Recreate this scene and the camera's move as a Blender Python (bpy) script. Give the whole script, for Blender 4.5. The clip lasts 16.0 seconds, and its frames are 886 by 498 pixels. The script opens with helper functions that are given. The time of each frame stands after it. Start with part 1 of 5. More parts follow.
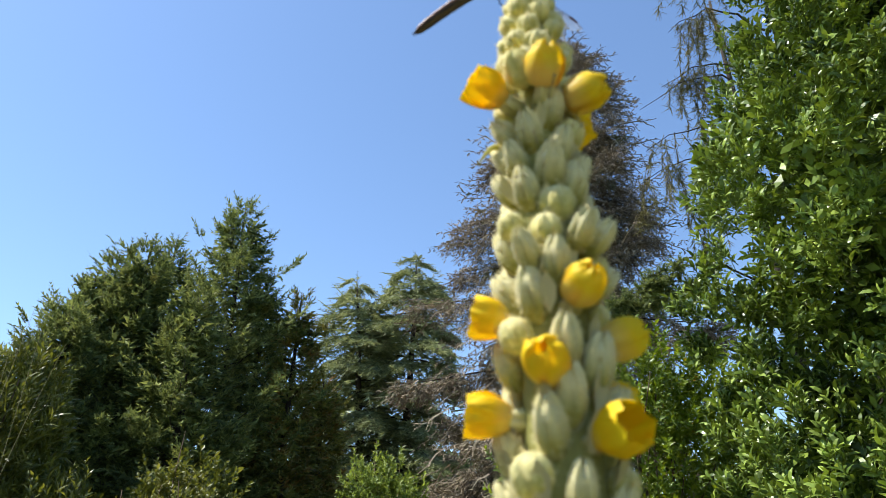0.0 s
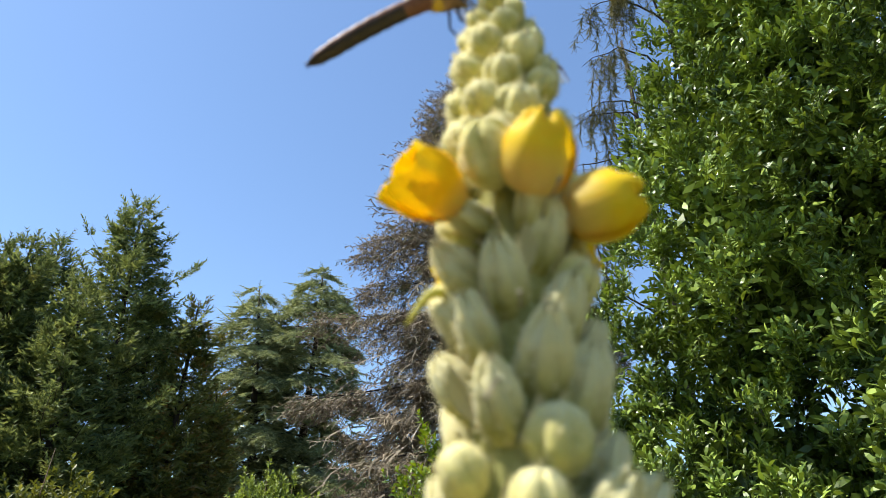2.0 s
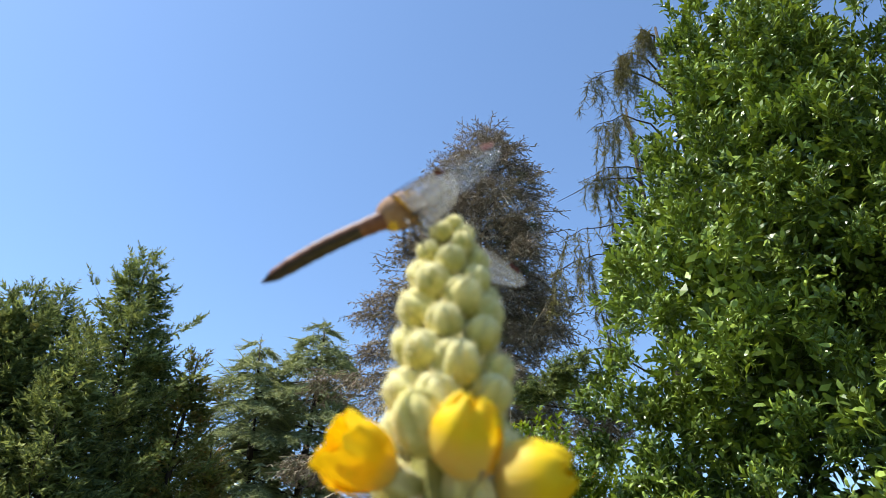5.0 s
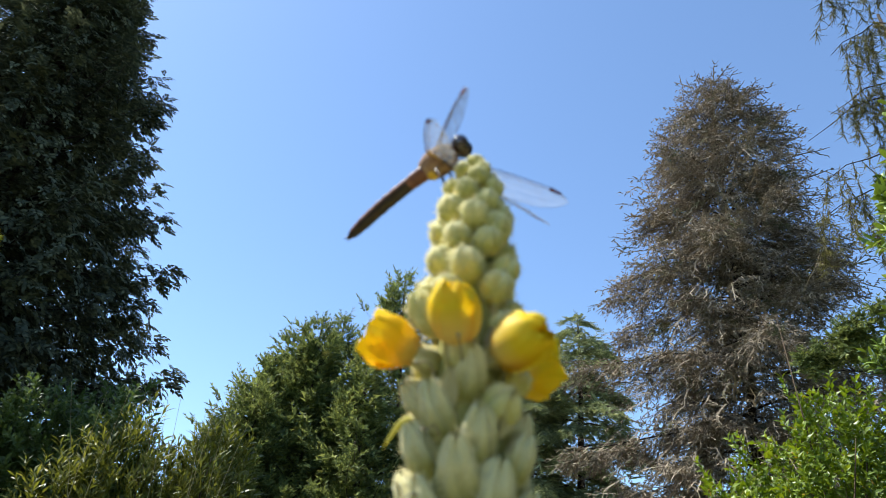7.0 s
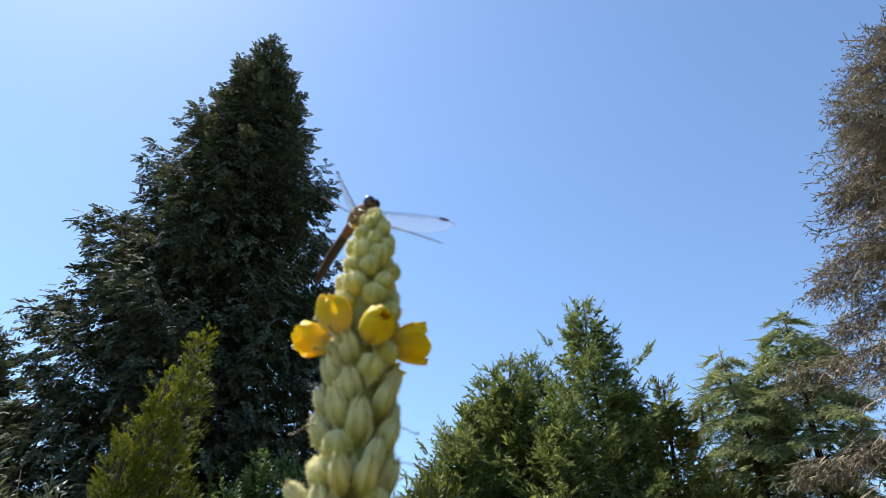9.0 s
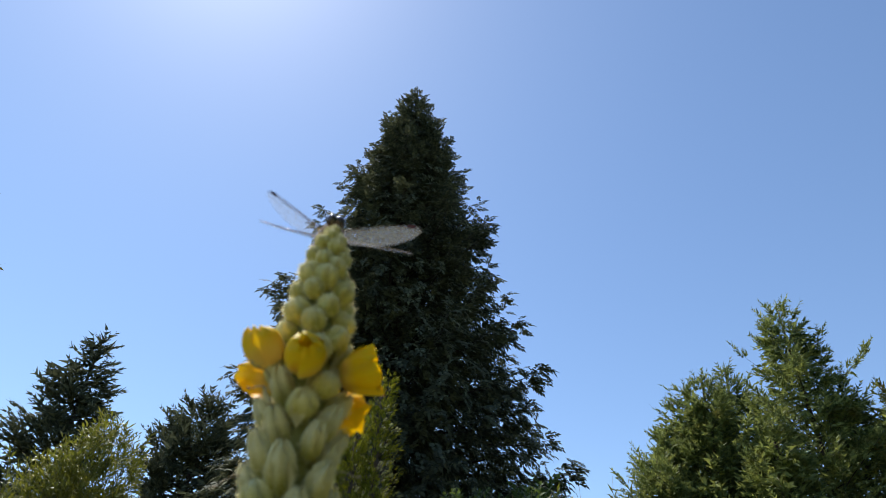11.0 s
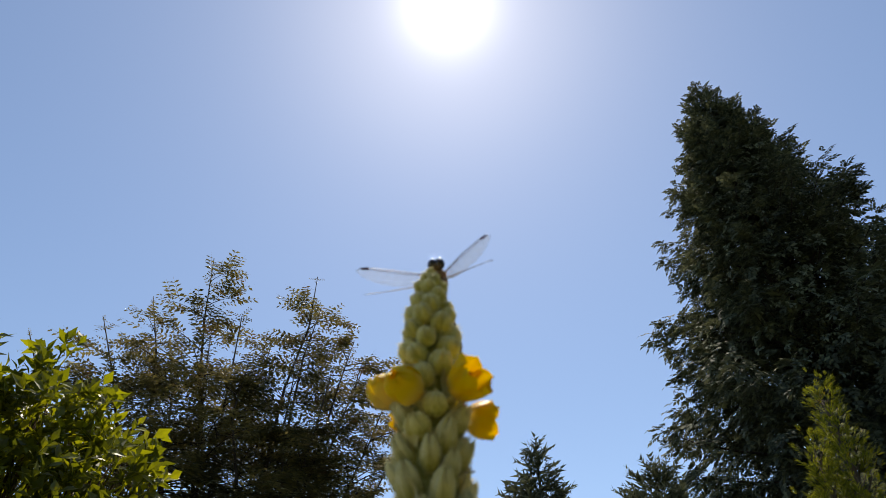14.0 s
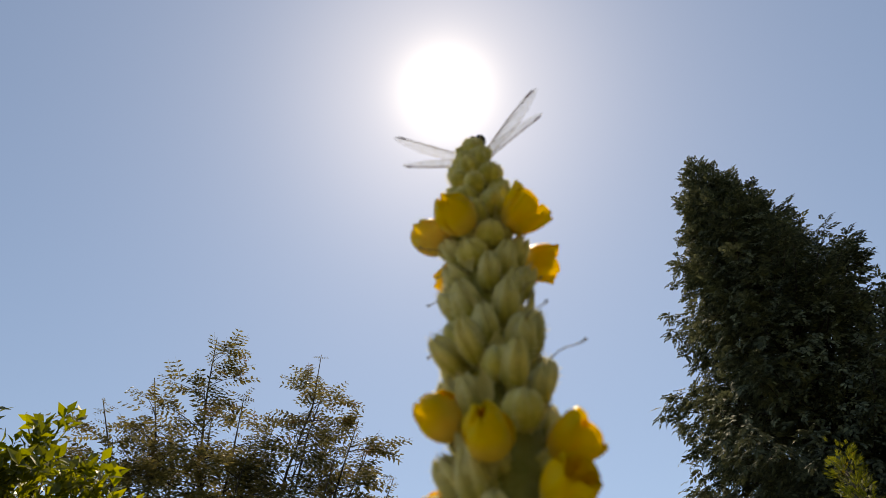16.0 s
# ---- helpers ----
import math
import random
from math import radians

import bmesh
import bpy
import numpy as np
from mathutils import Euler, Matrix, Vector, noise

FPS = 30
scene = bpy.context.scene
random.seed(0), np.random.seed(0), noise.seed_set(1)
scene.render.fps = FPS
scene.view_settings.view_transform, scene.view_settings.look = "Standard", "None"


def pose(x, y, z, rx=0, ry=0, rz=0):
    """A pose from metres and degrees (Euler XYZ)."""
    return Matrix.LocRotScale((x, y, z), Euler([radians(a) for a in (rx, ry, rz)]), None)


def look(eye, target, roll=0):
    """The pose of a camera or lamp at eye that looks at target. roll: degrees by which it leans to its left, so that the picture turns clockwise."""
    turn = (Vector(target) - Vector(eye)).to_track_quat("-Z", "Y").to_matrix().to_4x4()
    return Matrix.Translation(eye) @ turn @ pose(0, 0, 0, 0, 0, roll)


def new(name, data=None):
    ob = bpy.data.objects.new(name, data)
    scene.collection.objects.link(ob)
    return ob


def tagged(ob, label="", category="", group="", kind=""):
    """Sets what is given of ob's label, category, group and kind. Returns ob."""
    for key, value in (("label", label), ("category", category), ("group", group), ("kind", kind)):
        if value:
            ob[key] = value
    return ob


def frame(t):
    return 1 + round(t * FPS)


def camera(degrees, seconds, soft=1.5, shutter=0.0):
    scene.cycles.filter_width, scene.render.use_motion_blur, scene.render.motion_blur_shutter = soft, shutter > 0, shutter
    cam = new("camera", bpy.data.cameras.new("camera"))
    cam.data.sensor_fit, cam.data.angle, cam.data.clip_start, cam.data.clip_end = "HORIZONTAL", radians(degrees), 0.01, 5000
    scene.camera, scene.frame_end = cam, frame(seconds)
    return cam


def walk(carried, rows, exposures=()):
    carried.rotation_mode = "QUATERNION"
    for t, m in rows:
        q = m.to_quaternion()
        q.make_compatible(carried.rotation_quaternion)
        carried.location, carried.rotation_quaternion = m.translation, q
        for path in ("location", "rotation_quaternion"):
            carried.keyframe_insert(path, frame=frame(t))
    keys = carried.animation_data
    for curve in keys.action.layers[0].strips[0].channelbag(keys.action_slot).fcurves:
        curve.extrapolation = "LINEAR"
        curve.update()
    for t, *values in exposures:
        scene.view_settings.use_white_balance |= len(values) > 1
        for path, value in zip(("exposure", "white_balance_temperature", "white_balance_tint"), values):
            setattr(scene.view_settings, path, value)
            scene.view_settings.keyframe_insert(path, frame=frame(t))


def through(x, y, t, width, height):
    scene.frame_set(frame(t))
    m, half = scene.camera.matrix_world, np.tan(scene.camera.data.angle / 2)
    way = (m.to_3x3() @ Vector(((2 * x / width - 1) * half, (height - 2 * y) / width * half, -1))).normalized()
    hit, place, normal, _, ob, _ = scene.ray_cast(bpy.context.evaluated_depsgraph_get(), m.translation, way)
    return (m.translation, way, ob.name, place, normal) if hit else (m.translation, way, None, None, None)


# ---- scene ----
cam = camera(67.6, 16.0, soft=0.5)
TIP = 1.75  # height of the flower spike's tip above the ground
# seconds, place from the foot of the flower spike, turn in degrees
PATH = [
    (0, -0.0305, -0.1718, 1.5576, 116.00, 0.00, -0.00),
    (0.5, -0.0272, -0.1561, 1.5826, 116.49, 0.47, -2.41),
    (1, -0.0197, -0.1354, 1.6008, 116.64, 0.84, -4.53),
    (1.5, -0.0219, -0.1165, 1.6148, 116.75, 0.64, -6.72),
    (2, -0.0290, -0.1023, 1.6320, 117.22, 0.63, -8.50),
    (2.5, -0.0315, -0.0987, 1.6444, 118.08, 0.63, -10.26),
    (3, -0.0251, -0.1063, 1.6614, 118.93, 1.23, -11.66),
    (3.2, -0.0243, -0.1093, 1.6643, 119.14, 1.37, -11.81),
    (5.3, -0.0175, -0.1311, 1.6620, 122.41, -1.41, -7.71),
    (5.5, -0.0102, -0.1371, 1.6612, 122.43, -1.46, -5.93),
    (6, 0.0024, -0.1447, 1.6544, 121.34, -2.29, 1.37),
    (6.5, 0.0183, -0.1389, 1.6421, 120.70, -2.44, 7.26),
    (7, 0.0319, -0.1415, 1.6335, 120.95, -2.48, 14.12),
    (7.5, 0.0455, -0.1552, 1.6214, 121.68, -2.06, 19.55),
    (8, 0.0772, -0.1645, 1.6101, 122.56, -1.61, 24.92),
    (8.5, 0.1131, -0.1684, 1.5990, 122.58, -1.41, 28.59),
    (9, 0.1420, -0.1655, 1.5881, 123.64, -1.00, 32.57),
    (9.2, 0.1467, -0.1651, 1.5833, 124.02, -0.84, 33.83),
    (11.3, 0.1825, -0.0738, 1.6037, 126.52, -2.36, 52.31),
    (11.5, 0.1867, -0.0625, 1.6019, 127.14, -2.27, 54.65),
    (12, 0.1995, -0.0491, 1.5903, 129.00, -3.29, 61.16),
    (12.5, 0.2094, -0.0455, 1.5815, 129.87, -3.54, 70.20),
    (13, 0.2128, -0.0350, 1.5820, 129.79, -1.01, 78.73),
    (13.5, 0.2096, -0.0169, 1.5821, 129.82, 0.97, 85.65),
    (14, 0.2133, -0.0016, 1.5797, 130.57, 1.16, 89.06),
    (14.5, 0.1957, 0.0024, 1.5639, 130.76, 0.76, 90.76),
    (15, 0.1685, -0.0108, 1.5534, 132.54, 0.36, 90.60),
    (15.5, 0.1439, -0.0202, 1.5419, 134.40, 1.07, 90.42),
    (16, 0.1430, -0.0177, 1.5337, 137.48, 1.79, 90.04),
]
walk(cam, [(t, pose(*row)) for t, *row in PATH],
     exposures=[(0, 0.72, 6350, 8), (3.0, 0.77, 6450, 8), (6.0, 0.80, 6250, 7), (9.0, 0.66, 6300, 7), (11.5, 0.28, 6500, 9), (13.0, 0.2, 6800, 10), (14.5, 0.2, 7600, 11), (16.0, 0.24, 8700, 11)])
cam.data.dof.use_dof, cam.data.dof.focus_distance, cam.data.dof.aperture_fstop = True, 10.0, 22.0

# ---- world and sun ----
SUN_AZ, SUN_EL = radians(86.3), radians(60.8)   # azimuth counted to the left of +y
SUN_DIR = Vector((-math.sin(SUN_AZ) * math.cos(SUN_EL), math.cos(SUN_AZ) * math.cos(SUN_EL), math.sin(SUN_EL)))


def make_world():
    world = bpy.data.worlds.new("sky")
    scene.world = world
    world.use_nodes = True
    nt = world.node_tree
    nt.nodes.clear()
    out = nt.nodes.new("ShaderNodeOutputWorld")
    sky = nt.nodes.new("ShaderNodeTexSky")
    sky.sky_type, sky.sun_disc = "NISHITA", False
    sky.sun_elevation, sky.sun_rotation = SUN_EL, -SUN_AZ
    sky.altitude, sky.air_density, sky.dust_density, sky.ozone_density = 50, 1.0, 0.2, 3.4
    bg = nt.nodes.new("ShaderNodeBackground")
    bg.inputs["Strength"].default_value = SKY
    nt.links.new(sky.outputs[0], bg.inputs["Color"])
    # the sun's disc and the bright haze close round it
    co = nt.nodes.new("ShaderNodeTexCoord")
    dot = nt.nodes.new("ShaderNodeVectorMath")
    dot.operation = "DOT_PRODUCT"
    dot.inputs[1].default_value = SUN_DIR
    nt.links.new(co.outputs["Generated"], dot.inputs[0])
    total = None
    for power, gain in AUREOLE:
        a = nt.nodes.new("ShaderNodeMath")
        a.operation, a.inputs[1].default_value = "MAXIMUM", 0.0
        nt.links.new(dot.outputs["Value"], a.inputs[0])
        p = nt.nodes.new("ShaderNodeMath")
        p.operation, p.inputs[1].default_value = "POWER", power
        nt.links.new(a.outputs[0], p.inputs[0])
        m = nt.nodes.new("ShaderNodeMath")
        m.operation, m.inputs[1].default_value = "MULTIPLY", gain
        nt.links.new(p.outputs[0], m.inputs[0])
        if total is None:
            total = m
        else:
            s = nt.nodes.new("ShaderNodeMath")
            s.operation = "ADD"
            nt.links.new(total.outputs[0], s.inputs[0])
            nt.links.new(m.outputs[0], s.inputs[1])
            total = s
    haze = nt.nodes.new("ShaderNodeBackground")
    haze.inputs["Color"].default_value = (1.0, 0.985, 0.96, 1)
    nt.links.new(total.outputs[0], haze.inputs["Strength"])
    add = nt.nodes.new("ShaderNodeAddShader")
    nt.links.new(bg.outputs[0], add.inputs[0])
    nt.links.new(haze.outputs[0], add.inputs[1])
    nt.links.new(add.outputs[0], out.inputs["Surface"])


SKY = 0.14
AUREOLE = ((3900, 12.5), (560, 0.65), (60, 0.13), (9, 0.055))
make_world()
sun = new("sun", bpy.data.lights.new("sun", "SUN"))
sun.data.energy, sun.data.angle, sun.data.color = 4.8, radians(0.53), (1.0, 0.95, 0.87)
sun.matrix_world = look(SUN_DIR * 60, (0, 0, 0))


# ---- materials ----
def mat(name):
    m = bpy.data.materials.new(name)
    m.use_nodes = True
    nt = m.node_tree
    nt.nodes.clear()
    return m, nt, nt.nodes.new("ShaderNodeOutputMaterial")


def noise_node(nt, scale, detail=3.0, rough=0.55):
    co = nt.nodes.new("ShaderNodeTexCoord")
    n = nt.nodes.new("ShaderNodeTexNoise")
    n.inputs["Scale"].default_value, n.inputs["Detail"].default_value, n.inputs["Roughness"].default_value = scale, detail, rough
    nt.links.new(co.outputs["Object"], n.inputs["Vector"])
    return n


def ramp(nt, src, stops):
    r = nt.nodes.new("ShaderNodeValToRGB")
    els = r.color_ramp.elements
    while len(els) < len(stops):
        els.new(0.5)
    for e, (p, c) in zip(els, stops):
        e.position, e.color = p, (*c, 1)
    nt.links.new(src, r.inputs[0])
    return r


def mixed(nt, a, b, fac):
    m = nt.nodes.new("ShaderNodeMix")
    m.data_type = "RGBA"
    for sock, v in ((m.inputs["Factor"], fac), (m.inputs["A"], a), (m.inputs["B"], b)):
        if isinstance(v, (float, int)):
            sock.default_value = v
        elif isinstance(v, tuple):
            sock.default_value = (*v, 1)
        else:
            nt.links.new(v, sock)
    return m.outputs["Result"]


def leaf_material(name, dark, mid, light, patch=None, through=0.3, rough=0.45, spec=0.4, scale=0.8, pick=0.12, per_object=False):
    """Foliage: colour from leaf to leaf and from patch to patch, with light shining through."""
    m, nt, out = mat(name)
    if per_object:
        rnd = nt.nodes.new("ShaderNodeObjectInfo").outputs["Random"]
    else:
        rnd = nt.nodes.new("ShaderNodeNewGeometry").outputs["Random Per Island"]
    c = ramp(nt, rnd, ((0.0, dark), (0.55, mid), (1.0, light))).outputs[0]
    n = noise_node(nt, scale)
    shade = ramp(nt, n.outputs["Fac"], ((0.3, dark), (0.7, light))).outputs[0]
    c = mixed(nt, c, shade, 0.35)
    if patch:
        n2 = noise_node(nt, scale * 3.1)
        f = ramp(nt, n2.outputs["Fac"], ((0.62 - pick, (0, 0, 0)), (0.72, (1, 1, 1)))).outputs[0]
        c = mixed(nt, c, patch, f)
    p = nt.nodes.new("ShaderNodeBsdfPrincipled")
    p.inputs["Roughness"].default_value = rough
    p.inputs["Specular IOR Level"].default_value = spec
    nt.links.new(c, p.inputs["Base Color"])
    t = nt.nodes.new("ShaderNodeBsdfTranslucent")
    hsv = nt.nodes.new("ShaderNodeHueSaturation")
    hsv.inputs["Hue"].default_value, hsv.inputs["Saturation"].default_value, hsv.inputs["Value"].default_value = 0.485, 1.1, 1.5
    nt.links.new(c, hsv.inputs["Color"])
    nt.links.new(hsv.outputs[0], t.inputs["Color"])
    mx = nt.nodes.new("ShaderNodeMixShader")
    mx.inputs[0].default_value = through
    nt.links.new(p.outputs[0], mx.inputs[1])
    nt.links.new(t.outputs[0], mx.inputs[2])
    nt.links.new(mx.outputs[0], out.inputs["Surface"])
    return m


def plain_material(name, c1, c2, rough=0.7, scale=20.0, spec=0.4, bump=0.3, stretch=None, through=0.0, sheen=0.0, coat=0.0, detail=4.0, flesh=0.0):
    """A surface with two-scale colour variation and fine relief."""
    m, nt, out = mat(name)
    n = noise_node(nt, scale, detail)
    if stretch:
        mp = nt.nodes.new("ShaderNodeMapping")
        mp.inputs["Scale"].default_value = stretch
        co = nt.nodes.new("ShaderNodeTexCoord")
        nt.links.new(co.outputs["Object"], mp.inputs["Vector"])
        nt.links.new(mp.outputs[0], n.inputs["Vector"])
    fine = noise_node(nt, scale * 7.3)
    c = ramp(nt, n.outputs["Fac"], ((0.3, c1), (0.7, c2))).outputs[0]
    c = mixed(nt, c, ramp(nt, fine.outputs["Fac"], ((0.3, c1), (0.7, c2))).outputs[0], 0.3)
    p = nt.nodes.new("ShaderNodeBsdfPrincipled")
    p.inputs["Roughness"].default_value, p.inputs["Specular IOR Level"].default_value = rough, spec
    p.inputs["Sheen Weight"].default_value, p.inputs["Coat Weight"].default_value = sheen, coat
    nt.links.new(c, p.inputs["Base Color"])
    if flesh:
        p.inputs["Subsurface Weight"].default_value, p.inputs["Subsurface Scale"].default_value = flesh, 0.004
        p.inputs["Subsurface Radius"].default_value = (1.0, 0.85, 0.35)
    b = nt.nodes.new("ShaderNodeBump")
    b.inputs["Strength"].default_value, b.inputs["Distance"].default_value = bump, 0.03 / scale
    nt.links.new(fine.outputs["Fac"], b.inputs["Height"])
    nt.links.new(b.outputs[0], p.inputs["Normal"])
    last = p
    if through:
        t = nt.nodes.new("ShaderNodeBsdfTranslucent")
        nt.links.new(c, t.inputs["Color"])
        last = nt.nodes.new("ShaderNodeMixShader")
        last.inputs[0].default_value = through
        nt.links.new(p.outputs[0], last.inputs[1])
        nt.links.new(t.outputs[0], last.inputs[2])
    nt.links.new(last.outputs[0], out.inputs["Surface"])
    return m


def petal_material(name, c1, c2, rough, scale, spec, bump, through, pale=(-0.001, 0.0062)):
    """A petal: pale and downy towards its root."""
    m = plain_material(name, c1, c2, rough, scale, spec=spec, bump=bump, through=through)
    nt = m.node_tree
    p = next(n for n in nt.nodes if n.type == "BSDF_PRINCIPLED")
    deep = p.inputs["Base Color"].links[0].from_socket
    co = nt.nodes.new("ShaderNodeTexCoord")
    xyz = nt.nodes.new("ShaderNodeSeparateXYZ")
    nt.links.new(co.outputs["Object"], xyz.inputs[0])
    up = nt.nodes.new("ShaderNodeMapRange")
    up.inputs["From Min"].default_value, up.inputs["From Max"].default_value = pale
    nt.links.new(xyz.outputs["Y"], up.inputs["Value"])
    nt.links.new(mixed(nt, (0.95, 0.80, 0.34), deep, up.outputs["Result"]), p.inputs["Base Color"])
    return m


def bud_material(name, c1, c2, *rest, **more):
    """A bud: its own colour below, blending to cream towards its tip."""
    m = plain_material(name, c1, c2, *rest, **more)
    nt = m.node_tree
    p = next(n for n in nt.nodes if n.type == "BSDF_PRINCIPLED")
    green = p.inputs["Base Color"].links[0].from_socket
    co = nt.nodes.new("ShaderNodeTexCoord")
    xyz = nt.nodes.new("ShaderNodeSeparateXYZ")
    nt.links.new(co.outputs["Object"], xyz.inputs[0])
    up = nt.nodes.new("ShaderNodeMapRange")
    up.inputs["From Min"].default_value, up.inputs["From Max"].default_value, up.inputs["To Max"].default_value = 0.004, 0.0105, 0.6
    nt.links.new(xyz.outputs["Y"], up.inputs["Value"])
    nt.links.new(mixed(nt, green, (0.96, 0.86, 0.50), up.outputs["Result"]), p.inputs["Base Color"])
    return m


def wing_material():
    """Clear membrane: mostly see-through, a little milky, with glints where its pleats catch the sun."""
    m, nt, out = mat("wing_membrane")
    tr = nt.nodes.new("ShaderNodeBsdfTransparent")
    tr.inputs["Color"].default_value = (0.97, 0.975, 0.98, 1)
    gl = nt.nodes.new("ShaderNodeBsdfGlossy")
    gl.inputs["Roughness"].default_value = 0.06
    gl.inputs["Color"].default_value = (1, 0.95, 0.88, 1)
    tl = nt.nodes.new("ShaderNodeBsdfTranslucent")
    tl.inputs["Color"].default_value = (0.97, 0.96, 0.93, 1)
    n = noise_node(nt, 1300.0, 2.0)
    b = nt.nodes.new("ShaderNodeBump")
    b.inputs["Strength"].default_value, b.inputs["Distance"].default_value = 1.0, 0.0009
    nt.links.new(n.outputs["Fac"], b.inputs["Height"])
    nt.links.new(b.outputs[0], gl.inputs["Normal"])
    fr = nt.nodes.new("ShaderNodeFresnel")
    fr.inputs["IOR"].default_value = 1.36
    gain = nt.nodes.new("ShaderNodeMath")
    gain.operation, gain.use_clamp, gain.inputs[1].default_value = "MULTIPLY", True, 1.0
    nt.links.new(fr.outputs[0], gain.inputs[0])
    most = nt.nodes.new("ShaderNodeMath")
    most.operation, most.inputs[1].default_value = "MINIMUM", 0.24
    nt.links.new(gain.outputs[0], most.inputs[0])
    a = nt.nodes.new("ShaderNodeMixShader")
    a.inputs[0].default_value = 0.16
    nt.links.new(tr.outputs[0], a.inputs[1])
    nt.links.new(tl.outputs[0], a.inputs[2])
    mx = nt.nodes.new("ShaderNodeMixShader")
    nt.links.new(most.outputs[0], mx.inputs[0])
    nt.links.new(a.outputs[0], mx.inputs[1])
    nt.links.new(gl.outputs[0], mx.inputs[2])
    nt.links.new(mx.outputs[0], out.inputs["Surface"])
    return m


M_GROUND = plain_material("meadow_grass", (0.06, 0.07, 0.022), (0.17, 0.155, 0.065), 0.9, 0.6, bump=0.5)
M_BARK = plain_material("grey_brown_bark", (0.05, 0.038, 0.028), (0.13, 0.10, 0.075), 0.9, 9.0, stretch=(9, 9, 2), bump=0.8)
M_BARK_DARK = plain_material("dark_bark", (0.025, 0.018, 0.014), (0.07, 0.05, 0.035), 0.9, 9.0, stretch=(9, 9, 2), bump=0.8)
M_TWIG = plain_material("brown_twig", (0.06, 0.035, 0.02), (0.15, 0.10, 0.06), 0.85, 15.0)
M_FIR = leaf_material("fir_needles", (0.032, 0.058, 0.027), (0.125, 0.168, 0.058), (0.39, 0.43, 0.13), patch=(0.19, 0.19, 0.055), through=0.28, scale=0.9, pick=0.02, rough=0.6, spec=0.2)
M_FIR_YELLOW = leaf_material("yellowing_fir_needles", (0.045, 0.065, 0.02), (0.14, 0.165, 0.04), (0.34, 0.34, 0.08), patch=(0.26, 0.15, 0.04), through=0.28, scale=1.2)
M_CEDAR = leaf_material("blue_green_cedar_needles", (0.05, 0.072, 0.035), (0.19, 0.225, 0.092), (0.44, 0.46, 0.20), through=0.3, scale=0.5)
M_DEAD = leaf_material("grey_brown_cedar_twigs", (0.075, 0.060, 0.043), (0.22, 0.178, 0.125), (0.47, 0.385, 0.265), patch=(0.11, 0.12, 0.055), through=0.08, rough=0.8, spec=0.2, scale=0.5, pick=0.05)
M_WEEP = leaf_material("olive_weeping_cedar_needles", (0.08, 0.085, 0.025), (0.19, 0.175, 0.05), (0.32, 0.27, 0.08), through=0.2, scale=1.5)
M_REDCEDAR = leaf_material("dark_redcedar_sprays", (0.032, 0.041, 0.030), (0.070, 0.083, 0.053), (0.19, 0.20, 0.11), through=0.14, scale=0.7, rough=0.7, spec=0.1)
M_THUJA = leaf_material("yellow_green_thuja", (0.042, 0.062, 0.012), (0.135, 0.165, 0.024), (0.31, 0.32, 0.05), patch=(0.22, 0.17, 0.03), through=0.24, rough=0.7, spec=0.12, scale=2.5, pick=0.0)
M_LAUREL = leaf_material("glossy_laurel_leaves", (0.010, 0.024, 0.006), (0.096, 0.162, 0.028), (0.42, 0.54, 0.09), through=0.12, rough=0.34, spec=0.33, scale=1.1)
M_LAUREL_LEAF = leaf_material("glossy_laurel_leaf", (0.045, 0.095, 0.015), (0.13, 0.20, 0.03), (0.27, 0.35, 0.07), through=0.28, rough=0.38, spec=0.4, scale=1.1, per_object=True)
M_ARBUTUS = leaf_material("bright_shrub_leaves", (0.05, 0.095, 0.010), (0.14, 0.21, 0.022), (0.27, 0.34, 0.04), patch=(0.42, 0.24, 0.03), through=0.3, rough=0.4, scale=2.2, pick=-0.05)
M_SHRUB = leaf_material("green_shrub_leaves", (0.030, 0.06, 0.017), (0.078, 0.128, 0.032), (0.18, 0.235, 0.065), through=0.3, rough=0.45, scale=1.6)
M_SHRUB_YELLOW = leaf_material("yellow_green_shrub_leaves", (0.06, 0.075, 0.012), (0.13, 0.15, 0.025), (0.24, 0.24, 0.05), through=0.35, scale=2.0)
M_LIGHT = leaf_material("fresh_light_green_leaves", (0.07, 0.11, 0.02), (0.16, 0.22, 0.04), (0.30, 0.37, 0.08), through=0.4, scale=2.0)
M_OLIVE = leaf_material("silvery_narrow_leaves", (0.05, 0.06, 0.028), (0.11, 0.125, 0.06), (0.22, 0.23, 0.13), through=0.2, scale=2.0)
M_LOCUST = leaf_material("feathery_bronze_leaflets", (0.04, 0.04, 0.018), (0.13, 0.12, 0.045), (0.29, 0.25, 0.09), patch=(0.16, 0.10, 0.045), through=0.26, scale=1.0, pick=0.05)
M_NEAR = leaf_material("backlit_green_leaves", (0.04, 0.055, 0.010), (0.14, 0.165, 0.018), (0.31, 0.32, 0.035), through=0.45, rough=0.4, scale=1.8)
M_STRAW = plain_material("dry_grass_stem", (0.25, 0.20, 0.09), (0.42, 0.36, 0.18), 0.8, 30.0)

